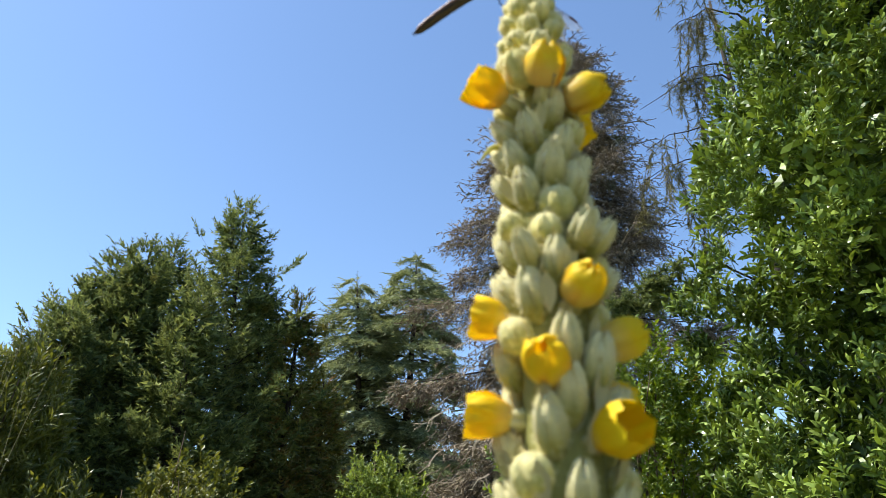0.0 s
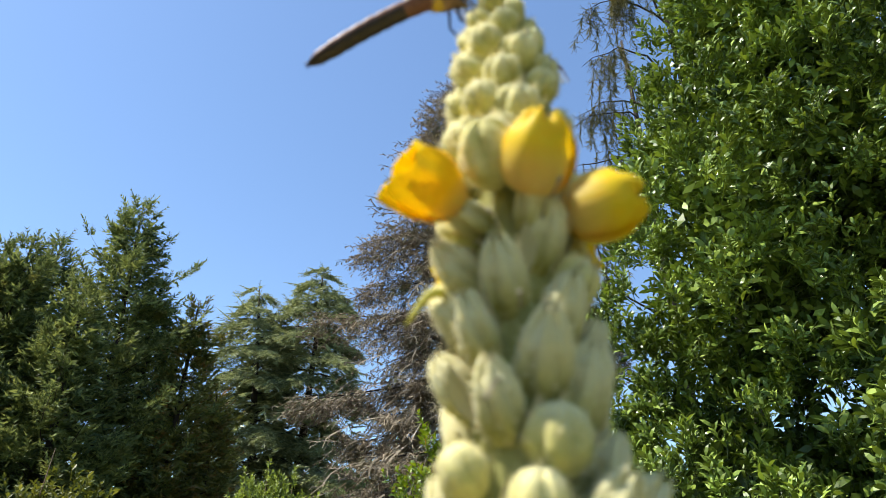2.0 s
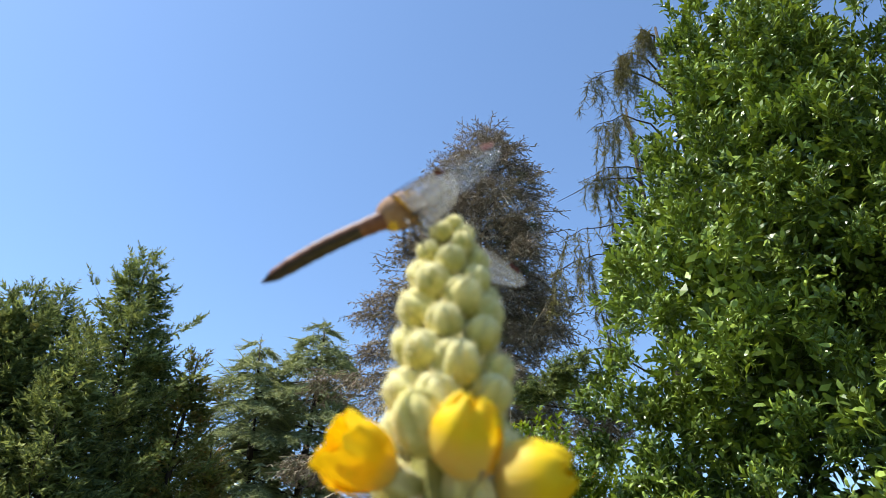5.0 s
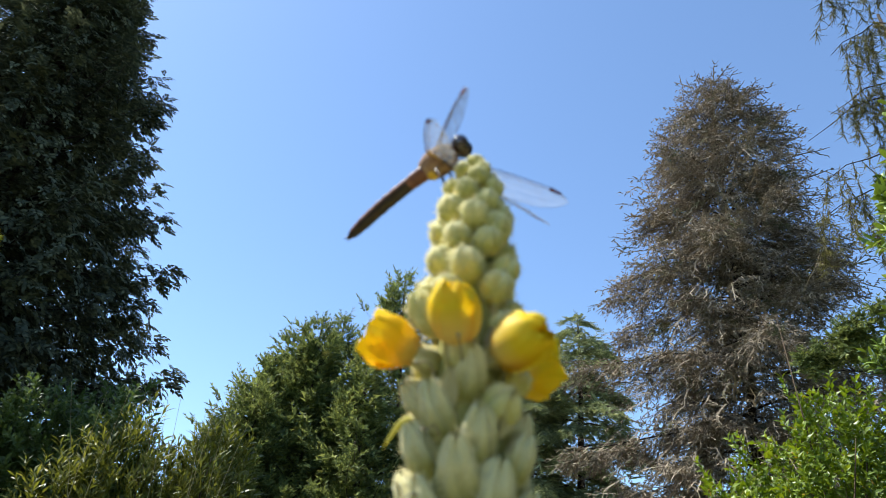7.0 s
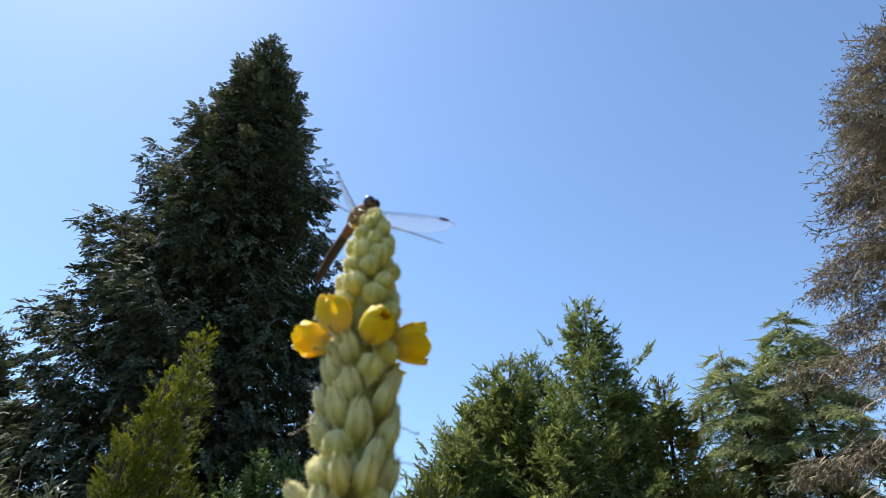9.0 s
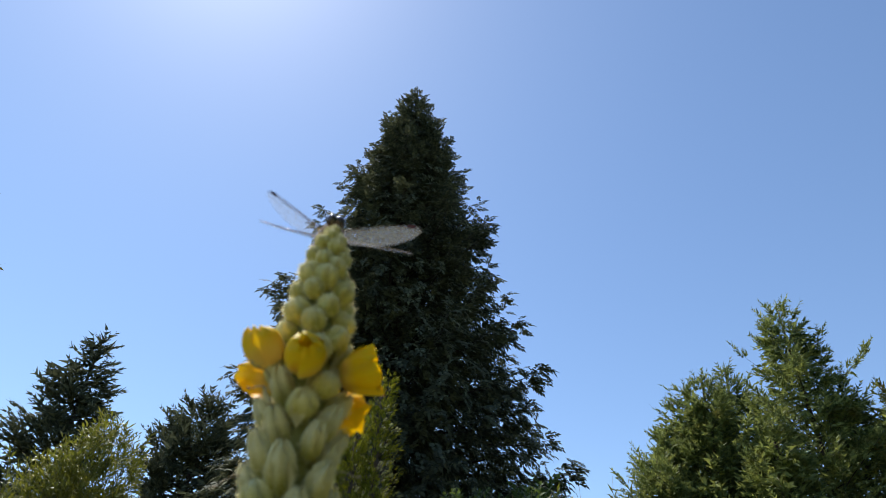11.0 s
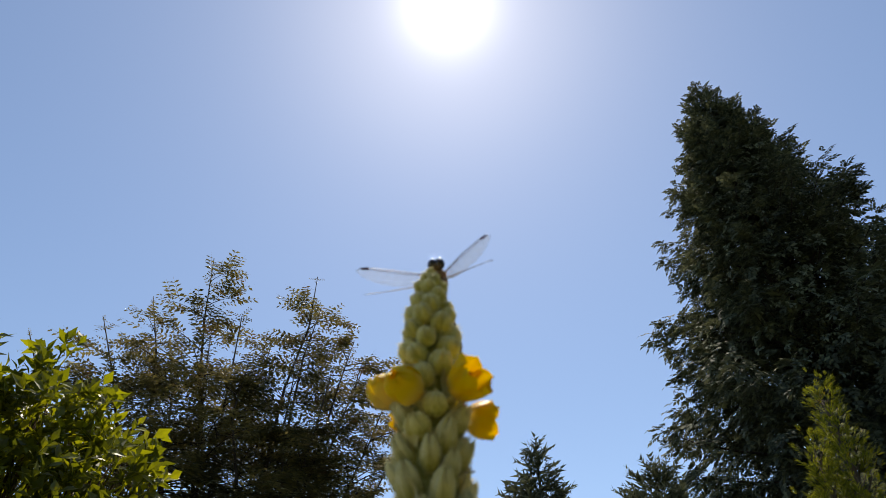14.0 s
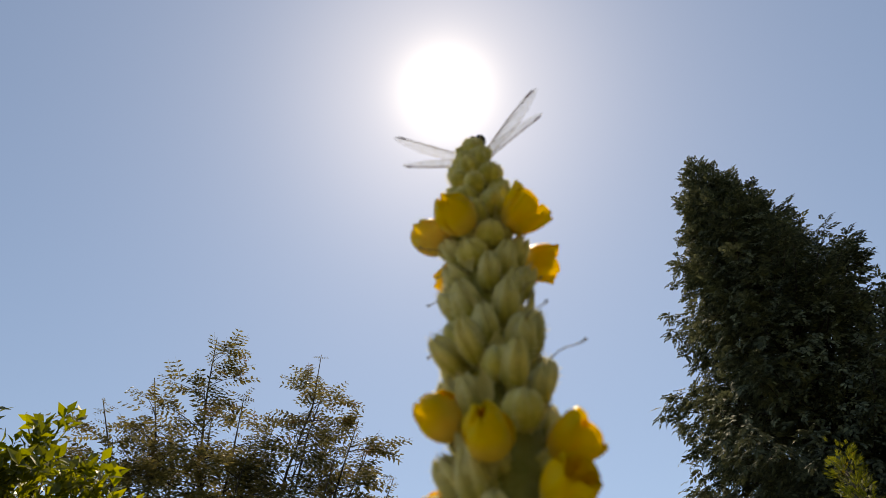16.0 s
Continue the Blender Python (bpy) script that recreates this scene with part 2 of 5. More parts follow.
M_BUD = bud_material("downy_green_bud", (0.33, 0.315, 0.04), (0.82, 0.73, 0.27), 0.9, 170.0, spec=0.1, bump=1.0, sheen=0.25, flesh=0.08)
M_BUD_PALE = plain_material("pale_yellow_bud", (0.52, 0.47, 0.12), (0.85, 0.76, 0.36), 0.8, 260.0, spec=0.1, bump=1.0, sheen=0.15, flesh=0.08)
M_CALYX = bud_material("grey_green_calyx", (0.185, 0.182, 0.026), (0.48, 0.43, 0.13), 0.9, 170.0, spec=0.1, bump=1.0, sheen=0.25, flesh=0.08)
M_DOWN = plain_material("pale_plant_down", (0.80, 0.71, 0.38), (0.94, 0.86, 0.56), 0.8, 300.0, through=0.45)
M_STEM = plain_material("green_stem", (0.20, 0.20, 0.05), (0.36, 0.34, 0.12), 0.8, 200.0, spec=0.2)
M_PETAL = petal_material("yellow_petal", (1.0, 0.73, 0.003), (1.0, 0.84, 0.02), 0.5, 190.0, spec=0.3, bump=0.35, through=0.45)
M_PETAL_BUD = petal_material("pale_backed_yellow_petal", (1.0, 0.73, 0.003), (1.0, 0.86, 0.04), 0.55, 190.0, spec=0.3, bump=0.35, through=0.45, pale=(0.001, 0.0085))
M_PETAL_PALE = plain_material("cream_yellow_petal", (0.55, 0.52, 0.07), (0.72, 0.66, 0.16), 0.6, 190.0, spec=0.3, bump=0.35, through=0.35)
M_STYLE = plain_material("dried_style", (0.20, 0.15, 0.09), (0.42, 0.36, 0.24), 0.7, 500.0)
M_STAMEN = plain_material("orange_anther", (0.55, 0.16, 0.02), (0.75, 0.30, 0.04), 0.6, 500.0)

M_ABDOMEN = plain_material("brown_abdomen", (0.11, 0.046, 0.034), (0.27, 0.125, 0.088), 0.5, 330.0, spec=0.15, bump=0.2)
M_ABDOMEN_DARK = plain_material("dark_abdomen_brown", (0.018, 0.012, 0.012), (0.05, 0.03, 0.025), 0.45, 330.0)
M_THORAX = plain_material("hairy_brown_thorax", (0.22, 0.125, 0.075), (0.48, 0.30, 0.19), 0.8, 420.0, bump=0.8, spec=0.15)
M_YELLOW = plain_material("yellow_thorax_side", (0.62, 0.36, 0.03), (0.78, 0.52, 0.08), 0.6, 420.0)
M_EYE = plain_material("dark_compound_eye", (0.020, 0.010, 0.010), (0.06, 0.022, 0.02), 0.18, 700.0, spec=0.7, bump=0.05, coat=0.6)
M_FACE = plain_material("tan_face", (0.09, 0.055, 0.03), (0.20, 0.12, 0.06), 0.5, 500.0)
M_LEG = plain_material("black_leg", (0.012, 0.010, 0.010), (0.04, 0.03, 0.025), 0.5, 500.0)
M_WING = wing_material()
M_VEIN = plain_material("brown_wing_vein", (0.10, 0.06, 0.035), (0.28, 0.18, 0.10), 0.5, 500.0, through=0.5)
M_STIGMA = plain_material("dark_red_wing_spot", (0.10, 0.015, 0.01), (0.20, 0.035, 0.02), 0.5, 500.0)
M_AMBER = plain_material("amber_wing_base", (0.55, 0.28, 0.03), (0.75, 0.45, 0.08), 0.4, 500.0, through=0.5)


# ---- building tools ----

def place(az, d, z=0.0):
    """A point d metres away in the direction az, in degrees to the left of +y."""
    a = radians(az)
    return np.array((-math.sin(a) * d, math.cos(a) * d, z))


def height(el, d):
    """The height that stands el degrees high at a distance d."""
    return 1.6 + d * math.tan(radians(el))


def unit(v):
    v = np.asarray(v, float)
    return v / (np.linalg.norm(v, axis=-1, keepdims=True) + 1e-12)


def basis(y, hint=None, spin=None):
    """Turning matrices (n, 3, 3) whose second column is y; spin in radians round it."""
    y = unit(np.atleast_2d(y))
    hint = np.tile((0.0, 0.0, 1.0), (len(y), 1)) if hint is None else np.atleast_2d(hint)
    x = np.cross(y, hint)
    bad = np.linalg.norm(x, axis=1) < 1e-3
    x[bad] = np.cross(y[bad], (1.0, 0.0, 0.0))
    x = unit(x)
    z = np.cross(x, y)
    if spin is not None:
        c, s = np.cos(spin)[:, None], np.sin(spin)[:, None]
        x, z = c * x + s * z, c * z - s * x
    return np.stack([x, y, z], axis=2)


class Pile:
    """Vertices and faces gathered for one mesh."""

    def __init__(self):
        self.v, self.tri, self.quad, self.n = [], [], [], 0

    def add(self, v, tri=None, quad=None):
        v = np.asarray(v, float).reshape(-1, 3)
        if tri is not None and len(tri):
            self.tri.append(np.asarray(tri, int).reshape(-1, 3) + self.n)
        if quad is not None and len(quad):
            self.quad.append(np.asarray(quad, int).reshape(-1, 4) + self.n)
        self.v.append(v)
        self.n += len(v)

    def scatter(self, template, origin, turn, size):
        """The template (vertices, triangles) at every origin, turned and scaled."""
        tv, tf = template
        origin, size = np.atleast_2d(origin), np.asarray(size, float)
        if size.ndim == 1:
            size = size[:, None]
        pts = np.einsum("nij,kj->nki", turn, tv) * size[:, None, :] + origin[:, None, :]
        faces = tf[None] + (np.arange(len(origin)) * len(tv))[:, None, None]
        self.add(pts.reshape(-1, 3), tri=faces.reshape(-1, 3))

    def tube(self, pts, radii, sides=5, cap=True):
        pts, radii = np.asarray(pts, float), np.asarray(radii, float)
        d = unit(np.gradient(pts, axis=0))
        b = basis(d, np.tile((0.31, 0.17, 0.93), (len(d), 1)))
        a = np.linspace(0, 2 * np.pi, sides, endpoint=False)
        ring = np.cos(a)[None, :, None] * b[:, None, :, 0] + np.sin(a)[None, :, None] * b[:, None, :, 2]
        v = (pts[:, None] + ring * radii[:, None, None]).reshape(-1, 3)
        i, j = np.meshgrid(np.arange(len(pts) - 1), np.arange(sides), indexing="ij")
        k = (j + 1) % sides
        q = np.stack([i * sides + j, i * sides + k, (i + 1) * sides + k, (i + 1) * sides + j], -1).reshape(-1, 4)
        tri = []
        if cap:
            v = np.vstack([v, pts[-1:]])
            e, top = (len(pts) - 1) * sides, len(v) - 1
            tri = [(e + s, e + (s + 1) % sides, top) for s in range(sides)]
        self.add(v, tri=tri, quad=q)

    def mesh(self, name, material, smooth=False):
        v = np.vstack(self.v)
        tri = np.vstack(self.tri) if self.tri else np.zeros((0, 3), int)
        quad = np.vstack(self.quad) if self.quad else np.zeros((0, 4), int)
        me = bpy.data.meshes.new(name)
        me.vertices.add(len(v))
        me.vertices.foreach_set("co", v.ravel())
        loops = np.concatenate([tri.ravel(), quad.ravel()])
        me.loops.add(len(loops))
        me.loops.foreach_set("vertex_index", loops)
        me.polygons.add(len(tri) + len(quad))
        start = np.concatenate([np.arange(len(tri)) * 3, len(tri) * 3 + np.arange(len(quad)) * 4])
        me.polygons.foreach_set("loop_start", start)
        me.polygons.foreach_set("use_smooth", np.full(len(tri) + len(quad), smooth))
        me.update(calc_edges=True)
        me.validate()
        for one in material if isinstance(material, (list, tuple)) else [material]:
            me.materials.append(one)
        return me


def put(name, mesh, parent=None, label="", kind="", at=None):
    """Links a mesh as one object, under a thing where one is given."""
    ob = new(name, mesh)
    if parent is not None:
        ob.parent = parent
    if at is not None:
        ob.matrix_basis = at
    return tagged(ob, label=label, kind=kind)


def thing(name, label, category, group="", at=(0, 0, 0)):
    ob = new(name)
    ob.location = at
    ob.empty_display_size = 0.2
    return tagged(ob, label=label, category=category, group=group)


# ---- leaf and spray shapes: y along the twig, length 1 ----
def leaf_shape(width=0.34, fold=0.10, curl=0.12):
    v = [(0, 0, 0), (-width * 0.42, 0.32, fold), (0, 0.34, 0), (width * 0.42, 0.32, fold), (-width * 0.5, 0.6, fold - curl * 0.3),
         (0, 0.64, -curl * 0.3), (width * 0.5, 0.6, fold - curl * 0.3), (0, 1, -curl)]
    f = [(0, 2, 1), (0, 3, 2), (1, 2, 5), (1, 5, 4), (2, 3, 6), (2, 6, 5), (4, 5, 7), (5, 6, 7)]
    return np.array(v, float), np.array(f)


def plain_leaf(width=0.34, fold=0.08, curl=0.12):
    v = [(0, 0, 0), (-width * 0.5, 0.46, fold), (0, 0.5, 0), (width * 0.5, 0.46, fold), (0, 1, -curl)]
    return np.array(v, float), np.array([(0, 2, 1), (0, 3, 2), (1, 2, 4), (2, 3, 4)])


def oval_leaf(width=0.36, fold=0.07, curl=0.10):
    v = [(0, 0, 0), (-width * 0.46, 0.34, fold), (width * 0.46, 0.34, fold), (-width * 0.40, 0.70, fold * 0.8), (width * 0.40, 0.70, fold * 0.8), (0, 1, -curl)]
    return np.array(v, float), np.array([(0, 2, 1), (1, 2, 4), (1, 4, 3), (3, 4, 5)])


def small_leaf(width=0.5):
    v = [(0, 0, 0), (-width / 2, 0.5, 0.06), (width / 2, 0.5, 0.06), (0, 1, -0.04)]
    return np.array(v, float), np.array([(0, 2, 1), (1, 2, 3)])


def joined(parts):
    vs, fs, n = [], [], 0
    for v, f in parts:
        vs.append(v)
        fs.append(f + n)
        n += len(v)
    return np.vstack(vs), np.vstack(fs)


def moved(template, origin, direction, size, spin=0.0, hint=None):
    v, f = template
    b = basis(np.array([direction], float), None if hint is None else np.array([hint], float), np.array([spin]))[0]
    return v @ b.T * size + np.asarray(origin, float), f


def sliver(width):
    return np.array([(-width, 0, 0), (width, 0, 0), (0, 1, 0)], float), np.array([(0, 1, 2)])


def needle_spray(rng, pairs=8, length=0.34, width=0.045, spread=52, lift=0.25):
    """A shoot with needle tufts along both sides."""
    out = [moved(sliver(0.03), (0, 0, 0), (0, 1, 0), 1.0, s) for s in (0, 1.57)]
    for k in range(pairs):
        y = 0.06 + 0.86 * k / pairs
        for side in (-1, 1):
            a = radians(spread + rng.uniform(-12, 12)) * (1 - 0.25 * y)
            d = (side * math.sin(a), math.cos(a), rng.uniform(-lift, lift))
            out.append(moved(sliver(width * rng.uniform(0.8, 1.5)), (0, y, 0), d, length * (1.05 - 0.55 * y) * rng.uniform(0.75, 1.25), rng.uniform(0, 3)))
    return joined(out)


def fan_spray(rng, lobes=9, width=0.16):
    """A flat drooping spray of scale leaves."""
    out = []
    for k in range(lobes):
        y = 0.55 * k / lobes
        side = -1 if k % 2 else 1
        a = radians(rng.uniform(18, 50)) * (1 - 0.5 * y)
        d = (side * math.sin(a), math.cos(a), -0.25 - 0.3 * rng.random())
        out.append(moved(small_leaf(width * 2 * rng.uniform(0.7, 1.3)), (0, y, -0.08 * y), d, (0.62 - 0.35 * y) * rng.uniform(0.8, 1.25)))
    out.append(moved(small_leaf(width * 2), (0, 0.45, -0.05), (0.05, 1, -0.5), 0.55))
    return joined(out)


def ribbon(points, width):
    """A flat kinked strip that tapers along its points."""
    v, f, n = [], [], len(points)
    for i, p in enumerate(points):
        w = width * (1 - 0.7 * i / (n - 1))
        v += [(p[0] - w, p[1], p[2]), (p[0] + w, p[1], p[2] + 0.3 * w)]
    for i in range(n - 1):
        f += [(2 * i, 2 * i + 1, 2 * i + 3), (2 * i, 2 * i + 3, 2 * i + 2)]
    return np.array(v, float), np.array(f)


def cypress_spray(rng, pairs=5):
    """A drooping feather of short scale-leaved lobes."""
    out = []
    for k in range(pairs):
        y = 0.72 * k / pairs
        for side in (-1, 1):
            a = radians(rng.uniform(35, 65))
            d = (side * math.sin(a), math.cos(a), rng.uniform(-0.35, 0.05))
            out.append(moved(small_leaf(0.5), (0, y, -0.22 * y * y), d, 0.36 * (1.1 - 0.6 * y) * rng.uniform(0.75, 1.25), rng.uniform(-0.3, 0.3)))
    out.append(moved(small_leaf(0.4), (0, 0.62, -0.09), (0.05, 1, -0.5), 0.4))
    return joined(out)


def twig_spray(rng, side_twigs=5):
    """A nearly bare crooked twig: kinked side twigs with small dry tufts."""
    axis = np.stack([rng.normal(0, 0.05, 4), np.linspace(0, 1, 4), np.cumsum(rng.normal(-0.02, 0.07, 4))], 1)
    out = [ribbon(axis, 0.026)]
    for k in range(side_twigs):
        y = 0.08 + 0.85 * k / side_twigs
        o = np.array([np.interp(y, axis[:, 1], axis[:, j]) for j in range(3)])
        side = -1 if k % 2 else 1
        L = rng.uniform(0.22, 0.42) * (1.1 - 0.5 * y)
        way = unit(np.array((side * rng.uniform(0.6, 1), rng.uniform(0.3, 0.9), rng.uniform(-0.5, 0.3))))
        p = np.array([o, o + way * L * 0.5 + rng.normal(0, 0.03, 3), o + way * L + rng.normal(0, 0.05, 3)])
        out.append(ribbon(p, 0.030))
        for _ in range(6):
            q = p[0] + (p[2] - p[0]) * rng.uniform(0.15, 1.0)
            out.append(moved(sliver(0.20), q, unit(rng.normal(size=3) * 0.8 + way), rng.uniform(0.07, 0.12), rng.uniform(0, 3)))
    return joined(out)


def leafy_shoot(rng, leaves=8, leaf=None, size=0.5, upright=0.6):
    """A shoot with leaves set round it, closer towards the tip."""
    leaf = leaf or plain_leaf()
    out = [moved(sliver(0.018), (0, -0.3, 0), (0, 1, 0), 1.2, s) for s in (0, 1.57)]
    for k in range(leaves):
        y = 0.75 * (k / leaves) ** 0.8
        a = k * 2.4 + rng.uniform(-0.3, 0.3)
        open_ = (1 - upright * y) * rng.uniform(0.75, 1.15)
        d = (math.cos(a) * open_, 0.75, math.sin(a) * open_)
        out.append(moved(leaf, (0, y, 0), d, size * rng.uniform(0.75, 1.15), rng.uniform(-0.5, 0.5), hint=(0, 1, 0.01)))
    return joined(out)


def pinnate_leaf(rng, pairs=8):
    """A feather leaf: a stalk with pairs of small leaflets."""
    out = [moved(sliver(0.012), (0, 0, 0), (0, 1, 0), 1.0)]
    for k in range(pairs):
        y = 0.12 + 0.84 * k / pairs
        for side in (-1, 1):
            d = (side, 0.55, rng.uniform(-0.35, 0.1))
            out.append(moved(small_leaf(0.42), (0, y, -0.12 * y * y), d, 0.24 * (1.1 - 0.4 * y) * rng.uniform(0.8, 1.2), rng.uniform(-0.4, 0.4)))
    return joined(out)


# ---- trees ----
def grow(pile, templates, origin, direction, size, rng, hint=None, roll=0.6):
    """Scatters a mix of templates."""
    origin, direction = np.atleast_2d(origin), np.atleast_2d(direction)
    size = np.asarray(size, float)
    which = rng.integers(0, len(templates), len(origin))
    for k, one in enumerate(templates):
        m = which == k
        if m.any():
            pile.scatter(one, origin[m], basis(direction[m], hint, rng.uniform(-roll, roll, m.sum())), size[m])


def clumped(p, size, seed):
    """A smooth uneven field over the points p, with swells about that many metres across."""
    rng = np.random.default_rng(seed + 900)
    way = rng.normal(size=(14, 3)) * 3.4 / size
    return np.sin(p @ way.T + rng.uniform(0, 6, 14)).sum(1)


def conifer(name, label, foot, top, profile, sprays, leaf, bark, seed, crown_from=0.08, branches=90, rise=(0.5, -0.05), sag=0.25,
            per_metre=12, spray=(0.3, 0.5), hang=0.1, side=0.45, trunk_r=0.16, ragged=0.25, category="tree", group="", tip_up=0.2,
            leader=True, core=22, jitter=0.09, lobes=0.16, arm=1.0, wild=0.0, fill=0.0, gaps=0.0, clump=1.0, deep=0.62, inner=(1.1, 1.6)):
    """A conifer: trunk from foot to top, limbs whose reach follows profile(0..1 from foot to top), and sprays along limbs and side twigs.
    rise: slope of the limbs at the top and at the foot. hang: how far sprays droop."""
    rng = np.random.default_rng(seed)
    foot, top = np.asarray(foot, float), np.asarray(top, float)
    tree = thing(name, label, category, group, foot)
    wood, arms, crown, big = Pile(), Pile(), Pile(), []
    up = top - foot
    h = np.linalg.norm(up)
    u = np.linspace(0, 1, 14)[:, None]
    bend = np.stack([np.sin(u[:, 0] * 5 + seed) * 0.02 * h * u[:, 0] * (1 - u[:, 0]), np.cos(u[:, 0] * 4 + seed) * 0.02 * h * u[:, 0] * (1 - u[:, 0]), 0 * u[:, 0]], 1)
    line = up * u + bend
    wood.tube(line, trunk_r * (1 - u[:, 0]) ** 0.8 + 0.012, 8)
    O, D, S = [], [], []
    for b in range(branches):
        t = crown_from + (1 - crown_from) * ((b + rng.random()) / branches) ** 0.9
        t = min(t, 0.985)
        base = np.array([np.interp(t, u[:, 0], line[:, k]) for k in range(3)])
        az = b * 2.399 + rng.uniform(-0.4, 0.4)
        out = np.array((math.cos(az), math.sin(az), 0.0))
        reach = profile(t) * (1 - ragged * rng.random())
        reach = max(reach, 0.12)
        slope = rise[1] + (rise[0] - rise[1]) * t + rng.uniform(-0.12, 0.12)
        s = np.linspace(0, 1, 7)
        swing = np.array((-out[1], out[0], 0)) * rng.normal(0, 0.16) * reach
        path = base + np.outer(s * reach, out) + np.outer(s ** 2, swing) + np.outer(reach * (slope * s - sag * s ** 2 + tip_up * s ** 4), (0, 0, 1))
        lobe = 1 + lobes * math.sin(3 * az + 11 * t + seed)
        path = base + (path - base) * lobe
        one = arms
        if b % 9 == 4 and reach > 0.8:
            one = Pile()
            big.append(one)
        one.tube(path, arm * (0.008 + 0.015 * reach) * (1 - s * 0.9) * (0.4 + 0.6 * trunk_r / 0.16), 4)
        n = max(4, int(per_metre * reach * (1 + fill * max(0.0, reach - 1))))
        at = 0.12 + 0.88 * rng.random(n) ** 0.75
        p = np.stack([np.interp(at, s, path[:, k]) for k in range(3)], 1)
        tang = unit(np.stack([np.interp(at, s, np.gradient(path[:, k])) for k in range(3)], 1))
        lat = np.cross(tang, (0, 0, 1.0))
        sgn = rng.choice((-1.0, 1.0), n)[:, None]
        wide = side * (0.25 + 0.75 * min(1.0, reach))
        off = rng.random(n)[:, None] * wide * (1.12 - at[:, None])
        drop = off[:, 0] * (0.1 + hang * 0.5) + hang * off[:, 0] ** 2
        p = p + lat * sgn * off + tang * off * 0.45 + np.stack([np.zeros(n), np.zeros(n), -drop + rng.normal(0, jitter, n)], 1)
        d = tang * 0.75 + lat * sgn * rng.uniform(0.1, 0.9, n)[:, None] + np.array((0, 0, 1.0)) * (rng.uniform(-0.2, 0.35, n) - hang)[:, None] + rng.normal(0, wild + 1e-6, (n, 3))
        O.append(p), D.append(d), S.append(rng.uniform(*spray, n) * (0.75 + 0.25 * min(1, reach)) * (1 + 0.45 * fill * max(0.0, reach - 1.2)))
        O.append(path[-1:]), D.append(tang[-1:] + np.array([[0, 0, tip_up - hang * 0.6]])), S.append(np.array([spray[1]]))
    if gaps:
        # foliage in clumps, with open dark places between them
        p = np.vstack(O)
        keep = clumped(p, clump, seed) > np.quantile(clumped(p, clump, seed), gaps)
        O, D, S = [p[keep]], [np.vstack(D)[keep]], [np.concatenate(S)[keep]]
    # inner foliage, larger and close to the trunk
    k = int(core * h)
    at = crown_from + (0.93 - crown_from) * rng.random(k)
    a = rng.uniform(0, 2 * np.pi, k)
    r = np.array([profile(x) for x in at]) * deep * np.sqrt(rng.random(k))
    O.append(np.stack([np.interp(at, u[:, 0], line[:, j]) for j in range(3)], 1) + np.stack([r * np.cos(a), r * np.sin(a), 0 * r], 1))
    D.append(np.stack([np.cos(a), np.sin(a), rng.normal(0.1 - hang, 0.5, k)], 1))
    S.append(rng.uniform(*inner, k) * spray[1])
    if leader:
        k = 14
        at = np.linspace(0.90, 1.0, k)
        O.append(foot * 0 + np.stack([np.interp(at, u[:, 0], line[:, j]) for j in range(3)], 1))
        D.append(np.stack([rng.normal(0, 0.45, k), rng.normal(0, 0.45, k), np.full(k, 0.9)], 1))
        S.append(np.full(k, spray[0]))
    grow(crown, sprays, np.vstack(O), np.vstack(D), np.concatenate(S), rng)
    put("trunk", wood.mesh("trunk", bark, True), tree)
    put("branchwork", arms.mesh("branchwork", bark, True), tree, kind="stuff")
    for one in big:
        put("limb", one.mesh("limb", bark, True), tree)
    put("crown", crown.mesh("crown", leaf), tree, kind="stuff")
    return tree


